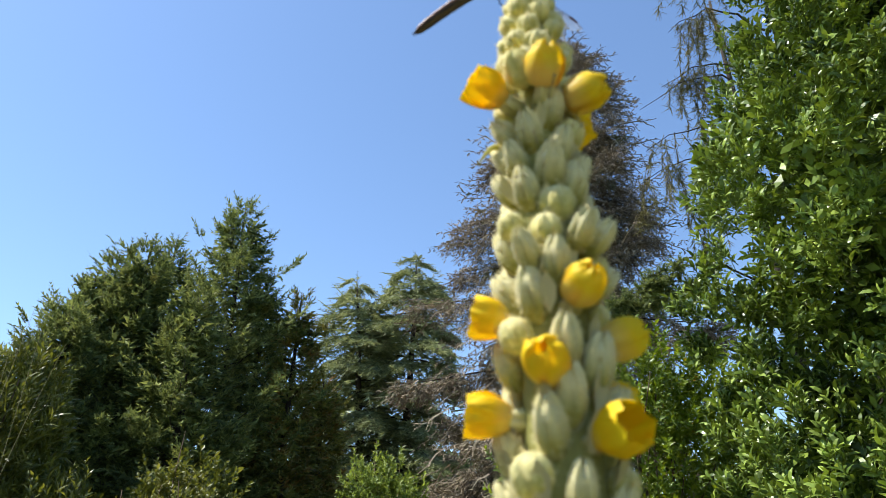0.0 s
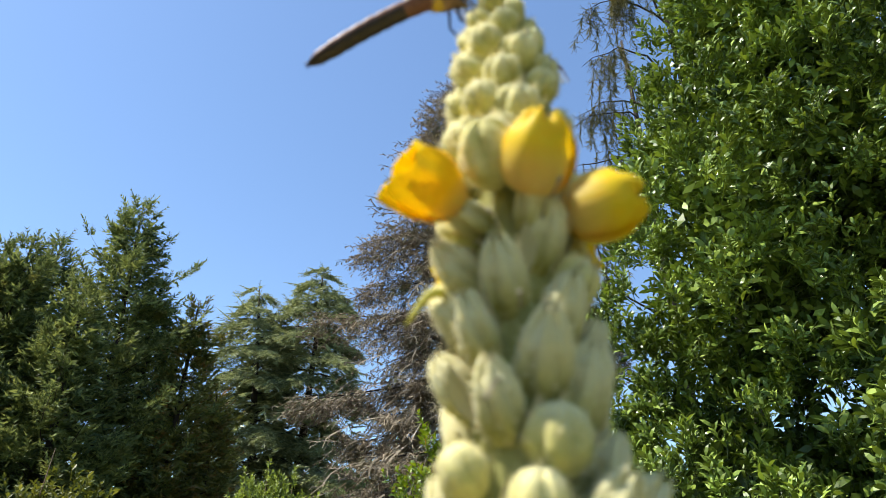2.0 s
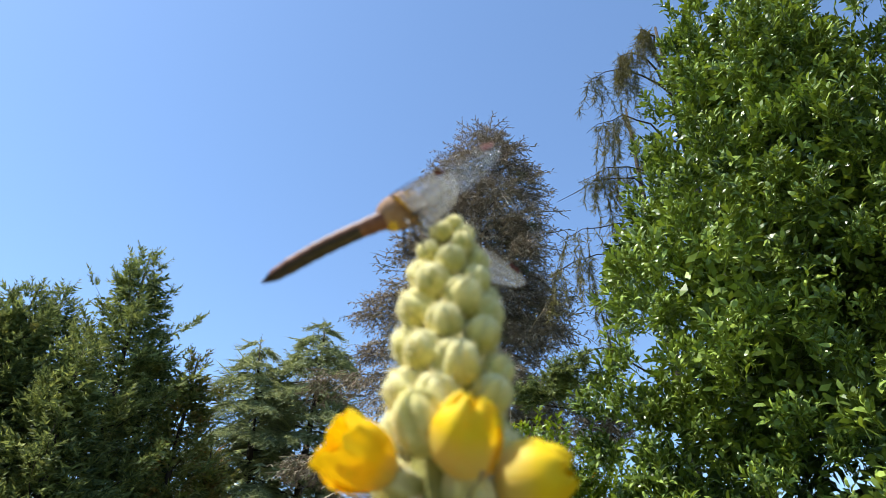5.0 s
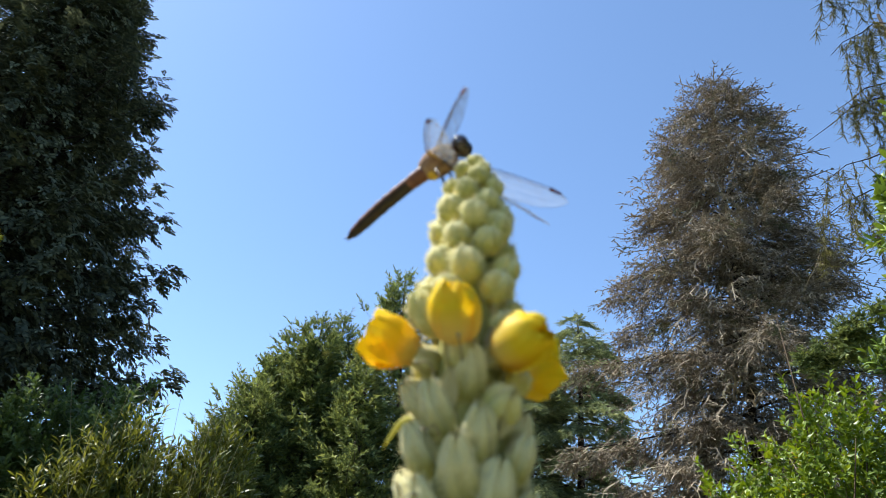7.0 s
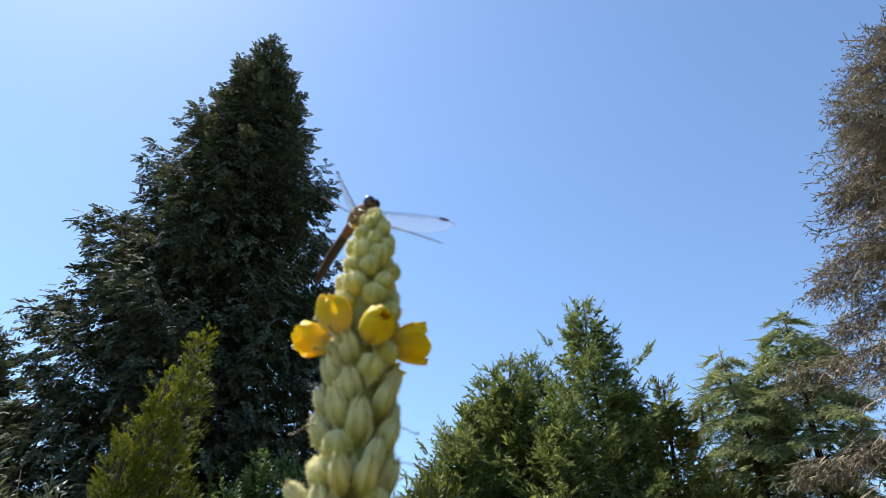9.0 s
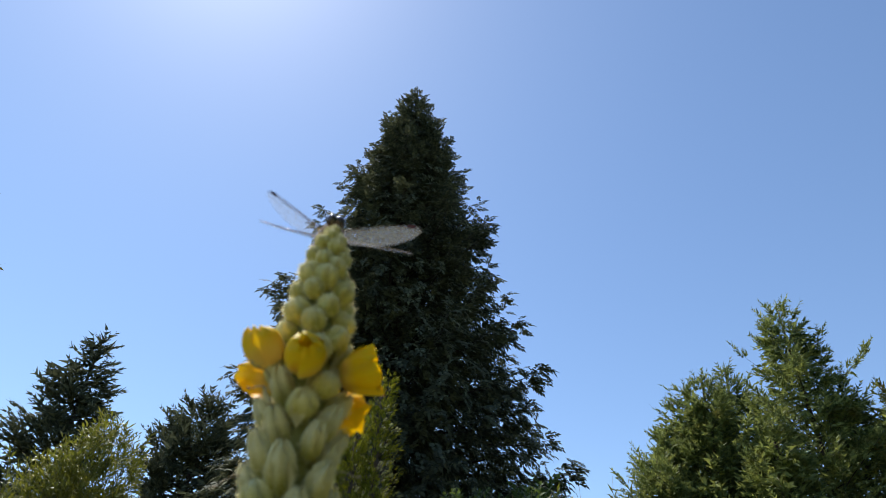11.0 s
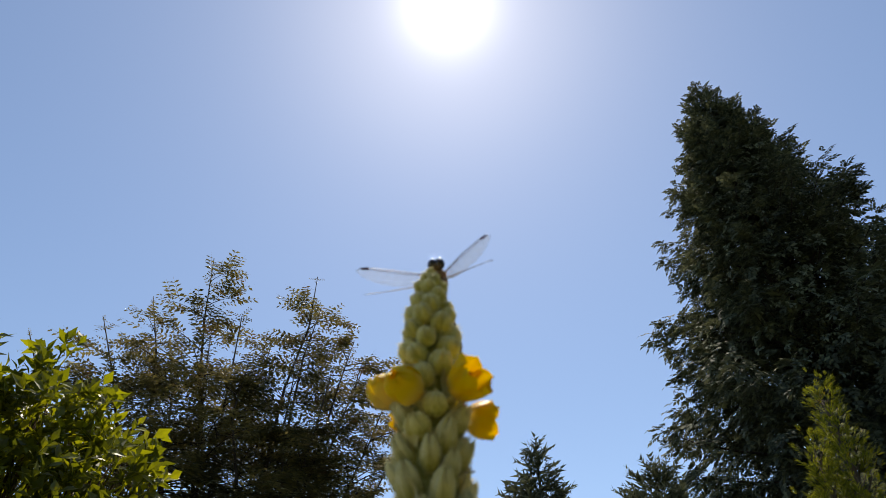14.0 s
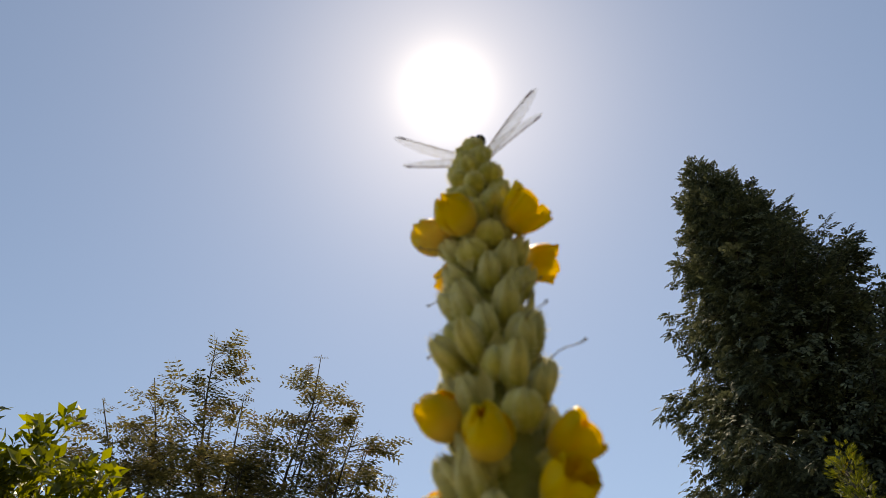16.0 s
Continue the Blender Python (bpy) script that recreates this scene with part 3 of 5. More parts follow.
def shrub(name, label, foot, lumps, shoots, size, n, leaf, bark, seed, category="shrub", depth=0.4, up=0.5, stems=7, group="", skin=0.0, twigs=3, heart=0, clumps=0, face=None):
    """A leafy bush: lumps (x, y, z, rx, ry, rz) from the foot, covered and filled with shoots; stems reach into each lump."""
    rng = np.random.default_rng(seed)
    foot = np.asarray(foot, float)
    bush = thing(name, label, category, group, foot)
    lumps = np.asarray(lumps, float)
    wood, crown = Pile(), Pile()
    for k in range(max(stems, len(lumps)) if twigs else stems):
        c = lumps[k % len(lumps)]
        end = c[:3] + rng.normal(0, 0.35, 3) * c[3:]
        s = np.linspace(0, 1, 6)
        start = np.array((rng.normal(0, 0.08), rng.normal(0, 0.08), 0.0))
        path = start + np.outer(s, end - start) + np.outer(np.sin(s * 3.14), rng.normal(0, 0.08, 3))
        wood.tube(path, 0.035 * (1 - 0.85 * s), 5)
        for _ in range(twigs):
            e2 = c[:3] + rng.normal(0, 0.6, 3) * c[3:]
            wood.tube(np.stack([path[3], (path[3] + e2) / 2 + rng.normal(0, 0.05, 3), e2]), (0.014, 0.009, 0.003), 4)
    area = (lumps[:, 3] * lumps[:, 4] + lumps[:, 4] * lumps[:, 5] + lumps[:, 3] * lumps[:, 5]) ** 0.8
    which = rng.choice(len(lumps), n * 2, p=area / area.sum())
    c = lumps[which]
    d = unit(rng.normal(size=(n * 2, 3)))
    r = 1 - depth * rng.random(n * 2) ** 1.8 + skin * rng.random(n * 2)
    wob = 1 + 0.13 * np.sin(d[:, 0] * 7 + which) * np.cos(d[:, 2] * 6 + which * 2) + 0.08 * rng.normal(size=n * 2)
    p = c[:, :3] + d * c[:, 3:] * (r * wob)[:, None]
    inside = np.zeros(n * 2)
    for one in lumps:
        inside += (np.linalg.norm((p - one[:3]) / one[3:], axis=1) < 0.45)
    keep = (inside == 0) & (p[:, 2] > 0.05)
    p, d = p[keep][:n], d[keep][:n]
    if face is not None:
        # thinner on the side turned to the woods
        keep = (p @ np.asarray(face) > -0.5) | (rng.random(len(p)) < 0.25)
        p, d = p[keep], d[keep]
    if clumps:
        # shoots gather into sprigs with dark gaps between them
        c = p[:clumps]
        near = np.array([np.argmin(((c - one) ** 2).sum(1)) for one in p])
        p = c[near] + (p - c[near]) * 0.46
    way = d * 0.8 + np.array((0, 0, up)) + rng.normal(0, 0.35, p.shape)
    grow(crown, shoots, p, way, rng.uniform(*size, len(p)), rng, roll=3.1)
    if heart:
        # plain leaves deep inside
        c = lumps[rng.choice(len(lumps), heart, p=area / area.sum())]
        d = unit(rng.normal(size=(heart, 3)))
        o = c[:, :3] * rng.uniform(0.3, 0.80, (heart, 1)) ** (1, 1, 0) + d * c[:, 3:] * rng.uniform(0.2, 0.8, (heart, 1))
        o = o[o[:, 2] > 0.05]
        grow(crown, [small_leaf(0.45)], o, rng.normal(size=o.shape), rng.uniform(0.07, 0.12, len(o)), rng, roll=3.1)
    put("branchwork", wood.mesh("branchwork", bark, True), bush, kind="stuff")
    put("foliage", crown.mesh("foliage", leaf), bush, kind="stuff")
    return bush


# ---- ground ----
def build_ground():
    bm = bmesh.new()
    rings = (0, 3, 8, 20, 50, 120, 400, 1200, 3000)
    rows = []
    for r in rings:
        if r == 0:
            rows.append([bm.verts.new((0, 0, 0))])
        else:
            rows.append([bm.verts.new((r * math.cos(a), r * math.sin(a), 0.0)) for a in np.linspace(0, 2 * math.pi, 48, endpoint=False)])
    for k in range(48):
        bm.faces.new((rows[0][0], rows[1][k], rows[1][(k + 1) % 48]))
        for a, b in zip(rows[1:], rows[2:]):
            bm.faces.new((a[k], b[k], b[(k + 1) % 48], a[(k + 1) % 48]))
    me = bpy.data.meshes.new("ground")
    bm.to_mesh(me)
    bm.free()
    me.materials.append(M_GROUND)
    tagged(new("ground", me), "mown summer meadow grass under the plants and trees", "ground", kind="structure")


build_ground()

# ---- trees, round the place from the right-hand side to the left ----
R1 = np.random.default_rng(3)
FIR = [needle_spray(R1, 4, 0.42, 0.17, 48, 0.5) for _ in range(6)]
FIR_FINE = [needle_spray(R1, 8, 0.18, 0.085, 50, 0.2) for _ in range(3)]
CEDAR = [needle_spray(R1, 6, 0.34, 0.10, 60, 0.12) for _ in range(3)]
TWIGS = [twig_spray(R1, 5) for _ in range(6)]
TUFTS = [fan_spray(R1, 7, 0.085) for _ in range(5)]
CYPRESS = [cypress_spray(R1) for _ in range(6)]
LAUREL = [leafy_shoot(R1, 8, oval_leaf(0.36), 0.44, 0.5) for _ in range(5)]
ROUND = [leafy_shoot(R1, 8, plain_leaf(0.5), 0.42, 0.4) for _ in range(4)]
OVAL = [leafy_shoot(R1, 8, plain_leaf(0.56, 0.06), 0.40, 0.4) for _ in range(4)]
NARROW = [leafy_shoot(R1, 9, small_leaf(0.20), 0.45, 0.5) for _ in range(4)]
FEATHER = [pinnate_leaf(R1, 4) for _ in range(3)]


def curve(*stops):
    xs, ys = zip(*stops)
    return lambda t: float(np.interp(t, xs, ys))


def build_trees():
    # broken line of young conifers
    d = 14.0
    for az, el, dist, seed, width, col in ((19.2, 28.6, 14.0, 11, 0.92, M_FIR), (24.6, 24.6, 14.6, 12, 0.8, M_FIR), (28.2, 23.6, 14.0, 13, 0.85, M_FIR),
                                           (13.2, 21.6, 14.0, 14, 0.50, M_FIR_YELLOW), (31.3, 18.4, 13.2, 15, 0.75, M_FIR), (10.6, 14.5, 14.4, 16, 0.42, M_FIR_YELLOW),
                                           (22.0, 20.5, 12.8, 18, 0.8, M_FIR), (16.4, 22.8, 14.3, 19, 0.52, M_FIR), (26.6, 24.0, 13.6, 20, 0.7, M_FIR),
                                           (33.4, 15.6, 13.4, 24, 0.6, M_FIR), (30.2, 20.6, 13.8, 25, 0.55, M_FIR)):
        z = height(el, dist)
        lean = 0.25 * math.sin(seed)
        conifer("conifer", "ragged young conifer with short dark green needles and upright tips" if col is M_FIR else "thin conifer with yellowing needles beside darker ones",
                place(az + lean, dist), place(az, dist, z), curve((0, 2.3 * width), (0.4, 2.2 * width), (0.7, 1.5 * width), (0.9, 0.65 * width), (1, 0.10)),
                FIR, col, M_BARK_DARK, seed, 0.05, int(150 * (0.6 + 0.4 * width)), (0.75, -0.05), 0.08, 52, (0.13, 0.30), 0.0, 0.45, 0.10, 0.6,
                category="conifer", group="conifers in the meadow's tree belt", tip_up=0.22, lobes=0.34, jitter=0.05, arm=0.6, core=120, wild=0.3, gaps=0.30, clump=0.55)
    # cedar with tiers
    for az, el, seed, w in ((8.2, 23.3, 21, 0.92), (2.6, 25.4, 22, 1.05)):
        dd = 25.0
        conifer("cedar", "green cedar with flat drooping tiers of branches", place(4.6 + 0.4 * (az - 5), dd), place(az, dd, height(el, dd)),
                curve((0, 3.8 * w), (0.45, 3.6 * w), (0.75, 2.6 * w), (0.93, 1.25 * w), (1, 0.3)), CEDAR, M_CEDAR, M_BARK_DARK, seed, 0.10, 50,
                (0.40, 0.06), 0.60, 120, (0.34, 0.62), 0.34, 1.25, 0.24, 0.30, category="cedar tree", group="twin cedars", tip_up=0.0, core=40, jitter=0.04, lobes=0.25, arm=0.6)
    # brown cedar, half bare
    dd = 14.0
    conifer("brown_cedar", "tall half-bare cedar with grey-brown drooping twigs", place(-8.8, dd), place(-13.3, dd, height(43.0, dd)),
            curve((0, 4.2), (0.16, 4.1), (0.26, 3.7), (0.36, 3.1), (0.45, 2.85), (0.6, 2.6), (0.75, 2.2), (0.87, 1.45), (0.95, 0.55), (1, 0.12)), TWIGS, M_DEAD, M_BARK_DARK, 31, 0.03, 190,
            (0.55, -0.12), 0.42, 34, (0.32, 0.58), 0.60, 0.8, 0.11, 0.62, category="cedar tree", tip_up=0.16, core=170, deep=0.85, inner=(0.8, 1.3), jitter=0.07, lobes=0.24, arm=0.9, wild=0.22, fill=0.35, gaps=0.14)
    # tall dark redcedar
    dd = 13.0
    conifer("redcedar", "tall dense dark green redcedar with drooping sprays", place(54.4, dd), place(54.9, dd, height(49.0, dd)),
            curve((0, 4.2), (0.2, 4.0), (0.35, 3.5), (0.45, 3.1), (0.55, 2.6), (0.66, 2.15), (0.76, 1.6), (0.88, 0.85), (0.95, 0.40), (1, 0.06)), CYPRESS, M_REDCEDAR, M_BARK_DARK, 51, 0.04, 360,
            (0.75, -0.26), 0.18, 27, (0.15, 0.29), 0.6, 0.6, 0.30, 0.27, category="redcedar tree", tip_up=0.18, lobes=0.07, core=600, inner=(0.8, 1.3), fill=0.3, wild=0.25, jitter=0.14, arm=0.5, gaps=0.10, clump=0.8, deep=0.84)
    # far spruce and far round pine
    conifer("spruce", "distant dark spruce with a pointed top", place(80.2, 18), place(80.1, 18, height(23.5, 18)), curve((0, 2.2), (0.6, 1.35), (0.85, 0.6), (1, 0.1)),
            FIR, M_REDCEDAR, M_BARK_DARK, 61, 0.05, 90, (0.4, 0.0), 0.2, 26, (0.35, 0.6), 0.1, 0.5, 0.14, 0.3, category="spruce tree")
    conifer("pine", "distant dark round-topped pine", place(70.4, 20), place(70.4, 20, height(20.4, 20)), curve((0, 1.2), (0.6, 1.7), (0.85, 1.25), (0.97, 0.55), (1, 0.2)),
            FIR, M_REDCEDAR, M_BARK_DARK, 62, 0.3, 70, (0.5, 0.1), 0.1, 26, (0.35, 0.6), 0.0, 0.5, 0.14, 0.2, category="pine tree")
    # golden thuja before the redcedar
    thu = [(0, 7.0, 55.4, 23.7, 0.36), (1, 6.9, 57.4, 20.0, 0.32), (2, 6.8, 59.0, 15.8, 0.34)]
    for k, dist, az, el, w in thu:
        conifer("thuja", "narrow golden green thuja before a dark redcedar", place(az, dist), place(az, dist, height(el, dist)),
                curve((0, w * 1.5), (0.5, w * 1.2), (0.8, w * 0.65), (1, 0.05)), TUFTS, M_THUJA, M_BARK, 71 + k, 0.05, 150, (1.6, 0.9), 0.1, 95, (0.07, 0.13), -0.4, 0.6, 0.06, 0.3,
                category="thuja", group="golden thujas", gaps=0.2, clump=0.3)


def locust(name, label, foot, tips, seed):
    """Several ascending stems with feathery leaves."""
    rng = np.random.default_rng(seed)
    foot = np.asarray(foot, float)
    tree = thing(name, label, "tree", "", foot)
    wood, crown = Pile(), Pile()
    O, D, S = [], [], []
    for tip in tips:
        end = np.asarray(tip, float) - foot
        s = np.linspace(0, 1, 9)
        start = np.array((rng.normal(0, 0.12), rng.normal(0, 0.12), 0))
        path = start + np.outer(s ** 1.25, (end - start) * (1, 1, 0)) + np.outer(s, (0, 0, end[2]))
        path[1:-1] += rng.normal(0, 0.05, (7, 3))
        wood.tube(path, 0.042 * (1 - s) ** 0.8 + 0.006, 6)
        h = end[2]
        high = end[2] > 7.6
        for b in range(44):
            t = 0.14 + 0.82 * rng.random()
            base = np.array([np.interp(t, s, path[:, k]) for k in range(3)])
            a = rng.uniform(0, 2 * np.pi)
            out = np.array((math.cos(a), math.sin(a), rng.uniform(0.02, 0.30)))
            L = ((1.0 - t) * 2.0 + 0.34 if high else (1.0 - t) * 1.5 + 0.6) * rng.uniform(0.55, 1.05)
            q = np.linspace(0, 1, 5)
            br = base + np.outer(q * L, out) + np.outer((0.20 * q - 0.30 * q ** 2) * L, (0, 0, 1))
            wood.tube(br, 0.014 * (1 - 0.8 * q) * (0.4 + L / 2), 4)
            n = int(17 * L) + 6
            at = 0.18 + 0.82 * rng.random(n) ** 0.85
            p = np.stack([np.interp(at, q, br[:, k]) for k in range(3)], 1)
            lat = unit(np.array((-out[1], out[0], 0.0)))
            wide = rng.uniform(-1, 1, n)
            p += lat * (wide * 0.30 * L * (1.05 - at))[:, None] + rng.normal(0, 0.022, (n, 3))
            O.append(p)
            D.append(unit(out)[None] * (1, 1, 0.3) * 0.8 + lat * (np.sign(wide) * rng.uniform(0.2, 0.9, n))[:, None] + rng.normal(0, 0.16, (n, 3)))
            S.append(rng.uniform(0.24, 0.46, n))
        k = 12
        at = rng.uniform(0.88, 1.0, k)
        O.append(np.stack([np.interp(at, s, path[:, j]) for j in range(3)], 1))
        D.append(rng.normal(0, 0.8, (k, 3)) * (1, 1, 0.4) + (0, 0, 0.2))
        S.append(rng.uniform(0.14, 0.24, k))
    grow(crown, FEATHER, np.vstack(O), np.vstack(D), np.concatenate(S), rng, roll=0.35)
    put("branchwork", wood.mesh("branchwork", M_BARK_DARK, True), tree, kind="stuff")
    put("crown", crown.mesh("crown", M_LOCUST), tree, kind="stuff")


def build_locust():
    dd = 9.0
    tips = []
    for az, el, off in ((113.0, 38.2, 0), (102.0, 38.2, 0.2), (101.2, 35.5, 0.1), (117.5, 34.0, 0.3), (109.0, 34.0, -0.3), (97.5, 33.0, 0), (96.0, 31.5, 0.4), (121.0, 31.5, 0.2),
                        (105.5, 32.5, 0.7), (111.5, 32.0, -0.7), (99.5, 30.0, -0.5), (115.0, 31.0, 0.6), (103.0, 30.0, -0.2), (107.5, 30.5, -0.9), (126.0, 29.0, 0.0), (93.8, 28.5, 0.2), (97.0, 27.0, 0.7),
                        (93.4, 23.0, -0.2), (92.4, 18.0, 0.2), (95.5, 22.0, -0.6), (103.0, 24.0, -0.8), (113.5, 25.5, -0.7), (119.0, 26.5, 0.5), (98.0, 18.0, -0.9), (123.0, 21.0, -0.5),
                        (111.0, 19.0, -1.0), (105.0, 17.0, -1.1), (93.0, 13.0, -0.6), (117.0, 19.0, -0.8)):
        tips.append(place(az, dd + off, height(el, dd + off)))
    locust("feathery_tree", "airy many-stemmed tree with feathery bronze-green leaves", place(107.5, dd), tips, 81)


def build_shrubs():
    # tall laurel close by
    foot = place(-43.0, 4.7)
    inward = unit(-foot)
    sidew = np.array((-inward[1], inward[0], 0))
    lumps = []
    rng = np.random.default_rng(5)
    hollows = [place(az, 3.35, z) - foot for az, z in ((-41.5, 2.95), (-43.5, 2.6), (-39.0, 2.7), (-36.5, 2.45), (-45.0, 3.3), (-43.0, 3.6))]

    def shaded(p):
        return any(np.linalg.norm((np.asarray(p) - h) / (0.56, 0.56, 0.48)) < 1 for h in hollows)

    for z, r in ((0.7, 1.55), (1.5, 1.7), (2.3, 1.75), (3.1, 1.72), (3.9, 1.62), (4.7, 1.45), (5.5, 1.15), (6.1, 0.7)):
        for k in range(12):
            a = k * 0.5236 + z * 2.1 + rng.normal(0, 0.12)
            g, w = rng.uniform(0.60, 0.80), rng.uniform(0.17, 0.27)
            c = (g * r * math.cos(a), g * r * math.sin(a), z + rng.normal(0, 0.24))
            if not shaded(c):
                lumps.append((*c, r * w, r * w, rng.uniform(0.32, 0.62)))
        lumps.append((0, 0, z, r * 0.62, r * 0.62, 0.55))
    # leafy flank beside the cedars
    for z in (0.8, 1.3, 1.8, 2.3, 2.8, 3.3):
        for az, dist in ((-24.6, 4.4), (-27.4, 4.2)):
            c = place(az + rng.normal(0, 0.7), dist, z + rng.normal(0, 0.12)) - foot
            lumps.append((*c, 0.21, 0.21, 0.32))
    for az, el, dist, r in ((-47, 8, 3.1, 0.30), (-50, 12, 3.15, 0.34), (-52, 17, 3.2, 0.36), (-48, 15, 3.15, 0.26), (-53, 6, 3.1, 0.34)):
        lumps.append((*(place(az, dist, height(el, dist)) - foot), r, r, r * 1.1))
    shrub("laurel", "tall glossy green laurel bush with pointed leaves", foot, lumps, LAUREL, (0.11, 0.18), 21000, M_LAUREL, M_BARK_DARK, 91, depth=0.35, up=0.9, stems=8, skin=0.26, twigs=0, heart=60000, clumps=1000, face=inward)
    # single leaves on the side that faces the flower spike
    bush = bpy.data.objects["laurel"]
    shapes = []
    for w, c in ((0.32, 0.10), (0.36, 0.18), (0.30, 0.02)):
        pl = Pile()
        v, f = leaf_shape(w, 0.10, c)
        pl.add(v, tri=f)
        shapes.append(pl.mesh("leaf", M_LAUREL_LEAF, True))
    for k in range(36):
        a = rng.uniform(-0.9, 0.9)
        z = rng.uniform(1.2, 4.6)
        r = 1.66 if z < 3.8 else 1.5
        way = inward * math.cos(a) + sidew * math.sin(a)
        p = way * (r + rng.uniform(-0.06, 0.10)) + np.array((0, 0, z))
        if shaded(p):
            continue
        axis = unit(way * 0.6 + np.array((0, 0, 0.9)) + rng.normal(0, 0.25, 3))
        for j in range(8):
            t = j * 2.4
            b = basis(axis[None])[0]
            o = b[:, 0] * math.cos(t) + b[:, 2] * math.sin(t)
            dirn = axis * 0.7 + o * (1 - 0.07 * j) * 0.9
            m = basis(dirn[None], axis[None], np.array([rng.uniform(-0.4, 0.4)]))[0]
            mm = Matrix([[*m[i], 0] for i in range(3)] + [[0, 0, 0, 1]])
            at = Matrix.Translation(p + axis * 0.009 * j) @ mm @ Matrix.Scale(rng.uniform(0.05, 0.07), 4)
            put("leaf", shapes[(k + j) % 3], bush, at=at)
    # brighter bush between laurel and brown cedar
    foot = place(-14.5, 6.4)
    shrub("strawberry_bush", "bright green bush with orange-tinted leaf tips", foot,
          [(0.0, 0, 1.2, 1.0, 0.9, 1.2), (0.15, 0.1, 2.4, 0.75, 0.7, 1.0), (-0.55, 0, 2.0, 0.5, 0.6, 0.9), (0.8, 0.2, 2.3, 0.7, 0.6, 1.1), (0.25, 0, 3.0, 0.5, 0.45, 0.62),
           (1.2, 0.3, 1.5, 0.7, 0.7, 1.5), (0.85, 0.2, 2.95, 0.42, 0.4, 0.62)],
          ROUND, (0.14, 0.22), 3600, M_ARBUTUS, M_TWIG, 92, up=0.8, skin=0.08)
    # light green bush at the brown cedar's foot
    shrub("light_bush", "light green bush at the foot of a cedar", place(5.6, 11.0), [(0, 0, 1.0, 0.6, 0.6, 1.0), (0.2, 0, 2.2, 0.5, 0.5, 0.9), (-0.15, 0, 2.4, 0.4, 0.4, 0.8), (0.5, 0, 1.7, 0.5, 0.5, 1.1)],
          ROUND, (0.14, 0.24), 1700, M_LIGHT, M_TWIG, 93)
    # shrubs before the redcedar and the conifers
    shrub("shrub", "dark green broad-leaved shrub below a redcedar", place(46.0, 8.0),
          [(0, 0, 1.2, 1.0, 0.9, 1.2), (0.1, 0.2, 2.6, 0.55, 0.5, 1.0), (0.55, 0.3, 2.9, 0.4, 0.4, 0.95), (-0.5, -0.2, 2.6, 0.5, 0.5, 0.9), (-0.2, 0, 3.2, 0.35, 0.35, 0.6)],
          ROUND, (0.14, 0.24), 3000, M_SHRUB, M_TWIG, 94, group="mixed shrubs", up=0.9, skin=0.15)
    shrub("shrub", "yellow-green fine-leaved shrub in the tree belt", place(37.3, 7.2),
          [(0, 0, 1.0, 0.9, 0.9, 1.1), (0.1, 0.25, 2.2, 0.5, 0.45, 0.95), (-0.3, -0.2, 2.4, 0.4, 0.4, 0.9), (0.4, 0.3, 2.5, 0.35, 0.4, 0.9), (-0.6, -0.5, 2.0, 0.45, 0.45, 0.9)],
          NARROW, (0.17, 0.30), 2600, M_SHRUB_YELLOW, M_TWIG, 95, group="mixed shrubs", up=1.0, skin=0.15)
    shrub("shrub", "fresh green low shrub before the conifers", place(27.5, 6.5),
          [(0, 0, 0.8, 0.8, 0.8, 0.9), (-0.3, 0, 1.5, 0.4, 0.4, 0.7), (0.5, 0.2, 1.4, 0.4, 0.4, 0.6)],
          NARROW, (0.14, 0.24), 2200, M_SHRUB_YELLOW, M_TWIG, 96, group="mixed shrubs", up=0.8, skin=0.12)
    shrub("shrub", "yellow-green leafy shrub before the conifers", place(21.0, 6.8),
          [(0, 0, 0.9, 0.7, 0.7, 1.0), (0.2, 0, 1.6, 0.4, 0.4, 0.8), (-0.2, 0.1, 1.8, 0.3, 0.3, 0.6)],
          ROUND, (0.12, 0.2), 1500, M_SHRUB_YELLOW, M_TWIG, 97, group="mixed shrubs", up=0.7, skin=0.12)
    shrub("shrub", "silvery narrow-leaved shrub beside a thuja", place(63.0, 5.2),
          [(0, 0, 0.9, 0.7, 0.7, 0.9), (-0.2, 0, 1.7, 0.45, 0.45, 0.75), (0.3, 0.2, 1.5, 0.4, 0.4, 0.65), (-0.5, -0.25, 1.85, 0.3, 0.35, 0.7)],
          NARROW, (0.14, 0.26), 2300, M_OLIVE, M_TWIG, 98, group="mixed shrubs", up=0.6, skin=0.15)
    shrub("shrub", "small yellow-green tree before a spruce", place(79.5, 12.0),
          [(0, 0, 1.6, 0.9, 0.9, 1.6), (-0.2, 0, 3.4, 0.8, 0.7, 1.3), (0.5, 0.2, 3.6, 0.6, 0.6, 1.2), (0.1, 0.5, 4.6, 0.5, 0.5, 0.8)],
          NARROW, (0.2, 0.34), 2600, M_SHRUB_YELLOW, M_TWIG, 99, group="mixed shrubs", up=0.9, skin=0.2)
    shrub("shrub", "dark undergrowth below the feathery tree", place(104.0, 8.2),
          [(-0.6, 0, 1.4, 1.2, 0.9, 1.7), (0.3, -1.4, 1.3, 0.9, 1.0, 1.5), (0.2, 1.2, 1.4, 0.9, 1.0, 1.7)],
          ROUND, (0.18, 0.3), 2200, M_SHRUB, M_TWIG, 100, group="mixed shrubs")
    # bush close by on the sunny side
    dd = 3.3
    foot = place(123.0, dd)
    out = unit(foot)
    rr = np.array((out[1], -out[0], 0))    # towards lower azimuth
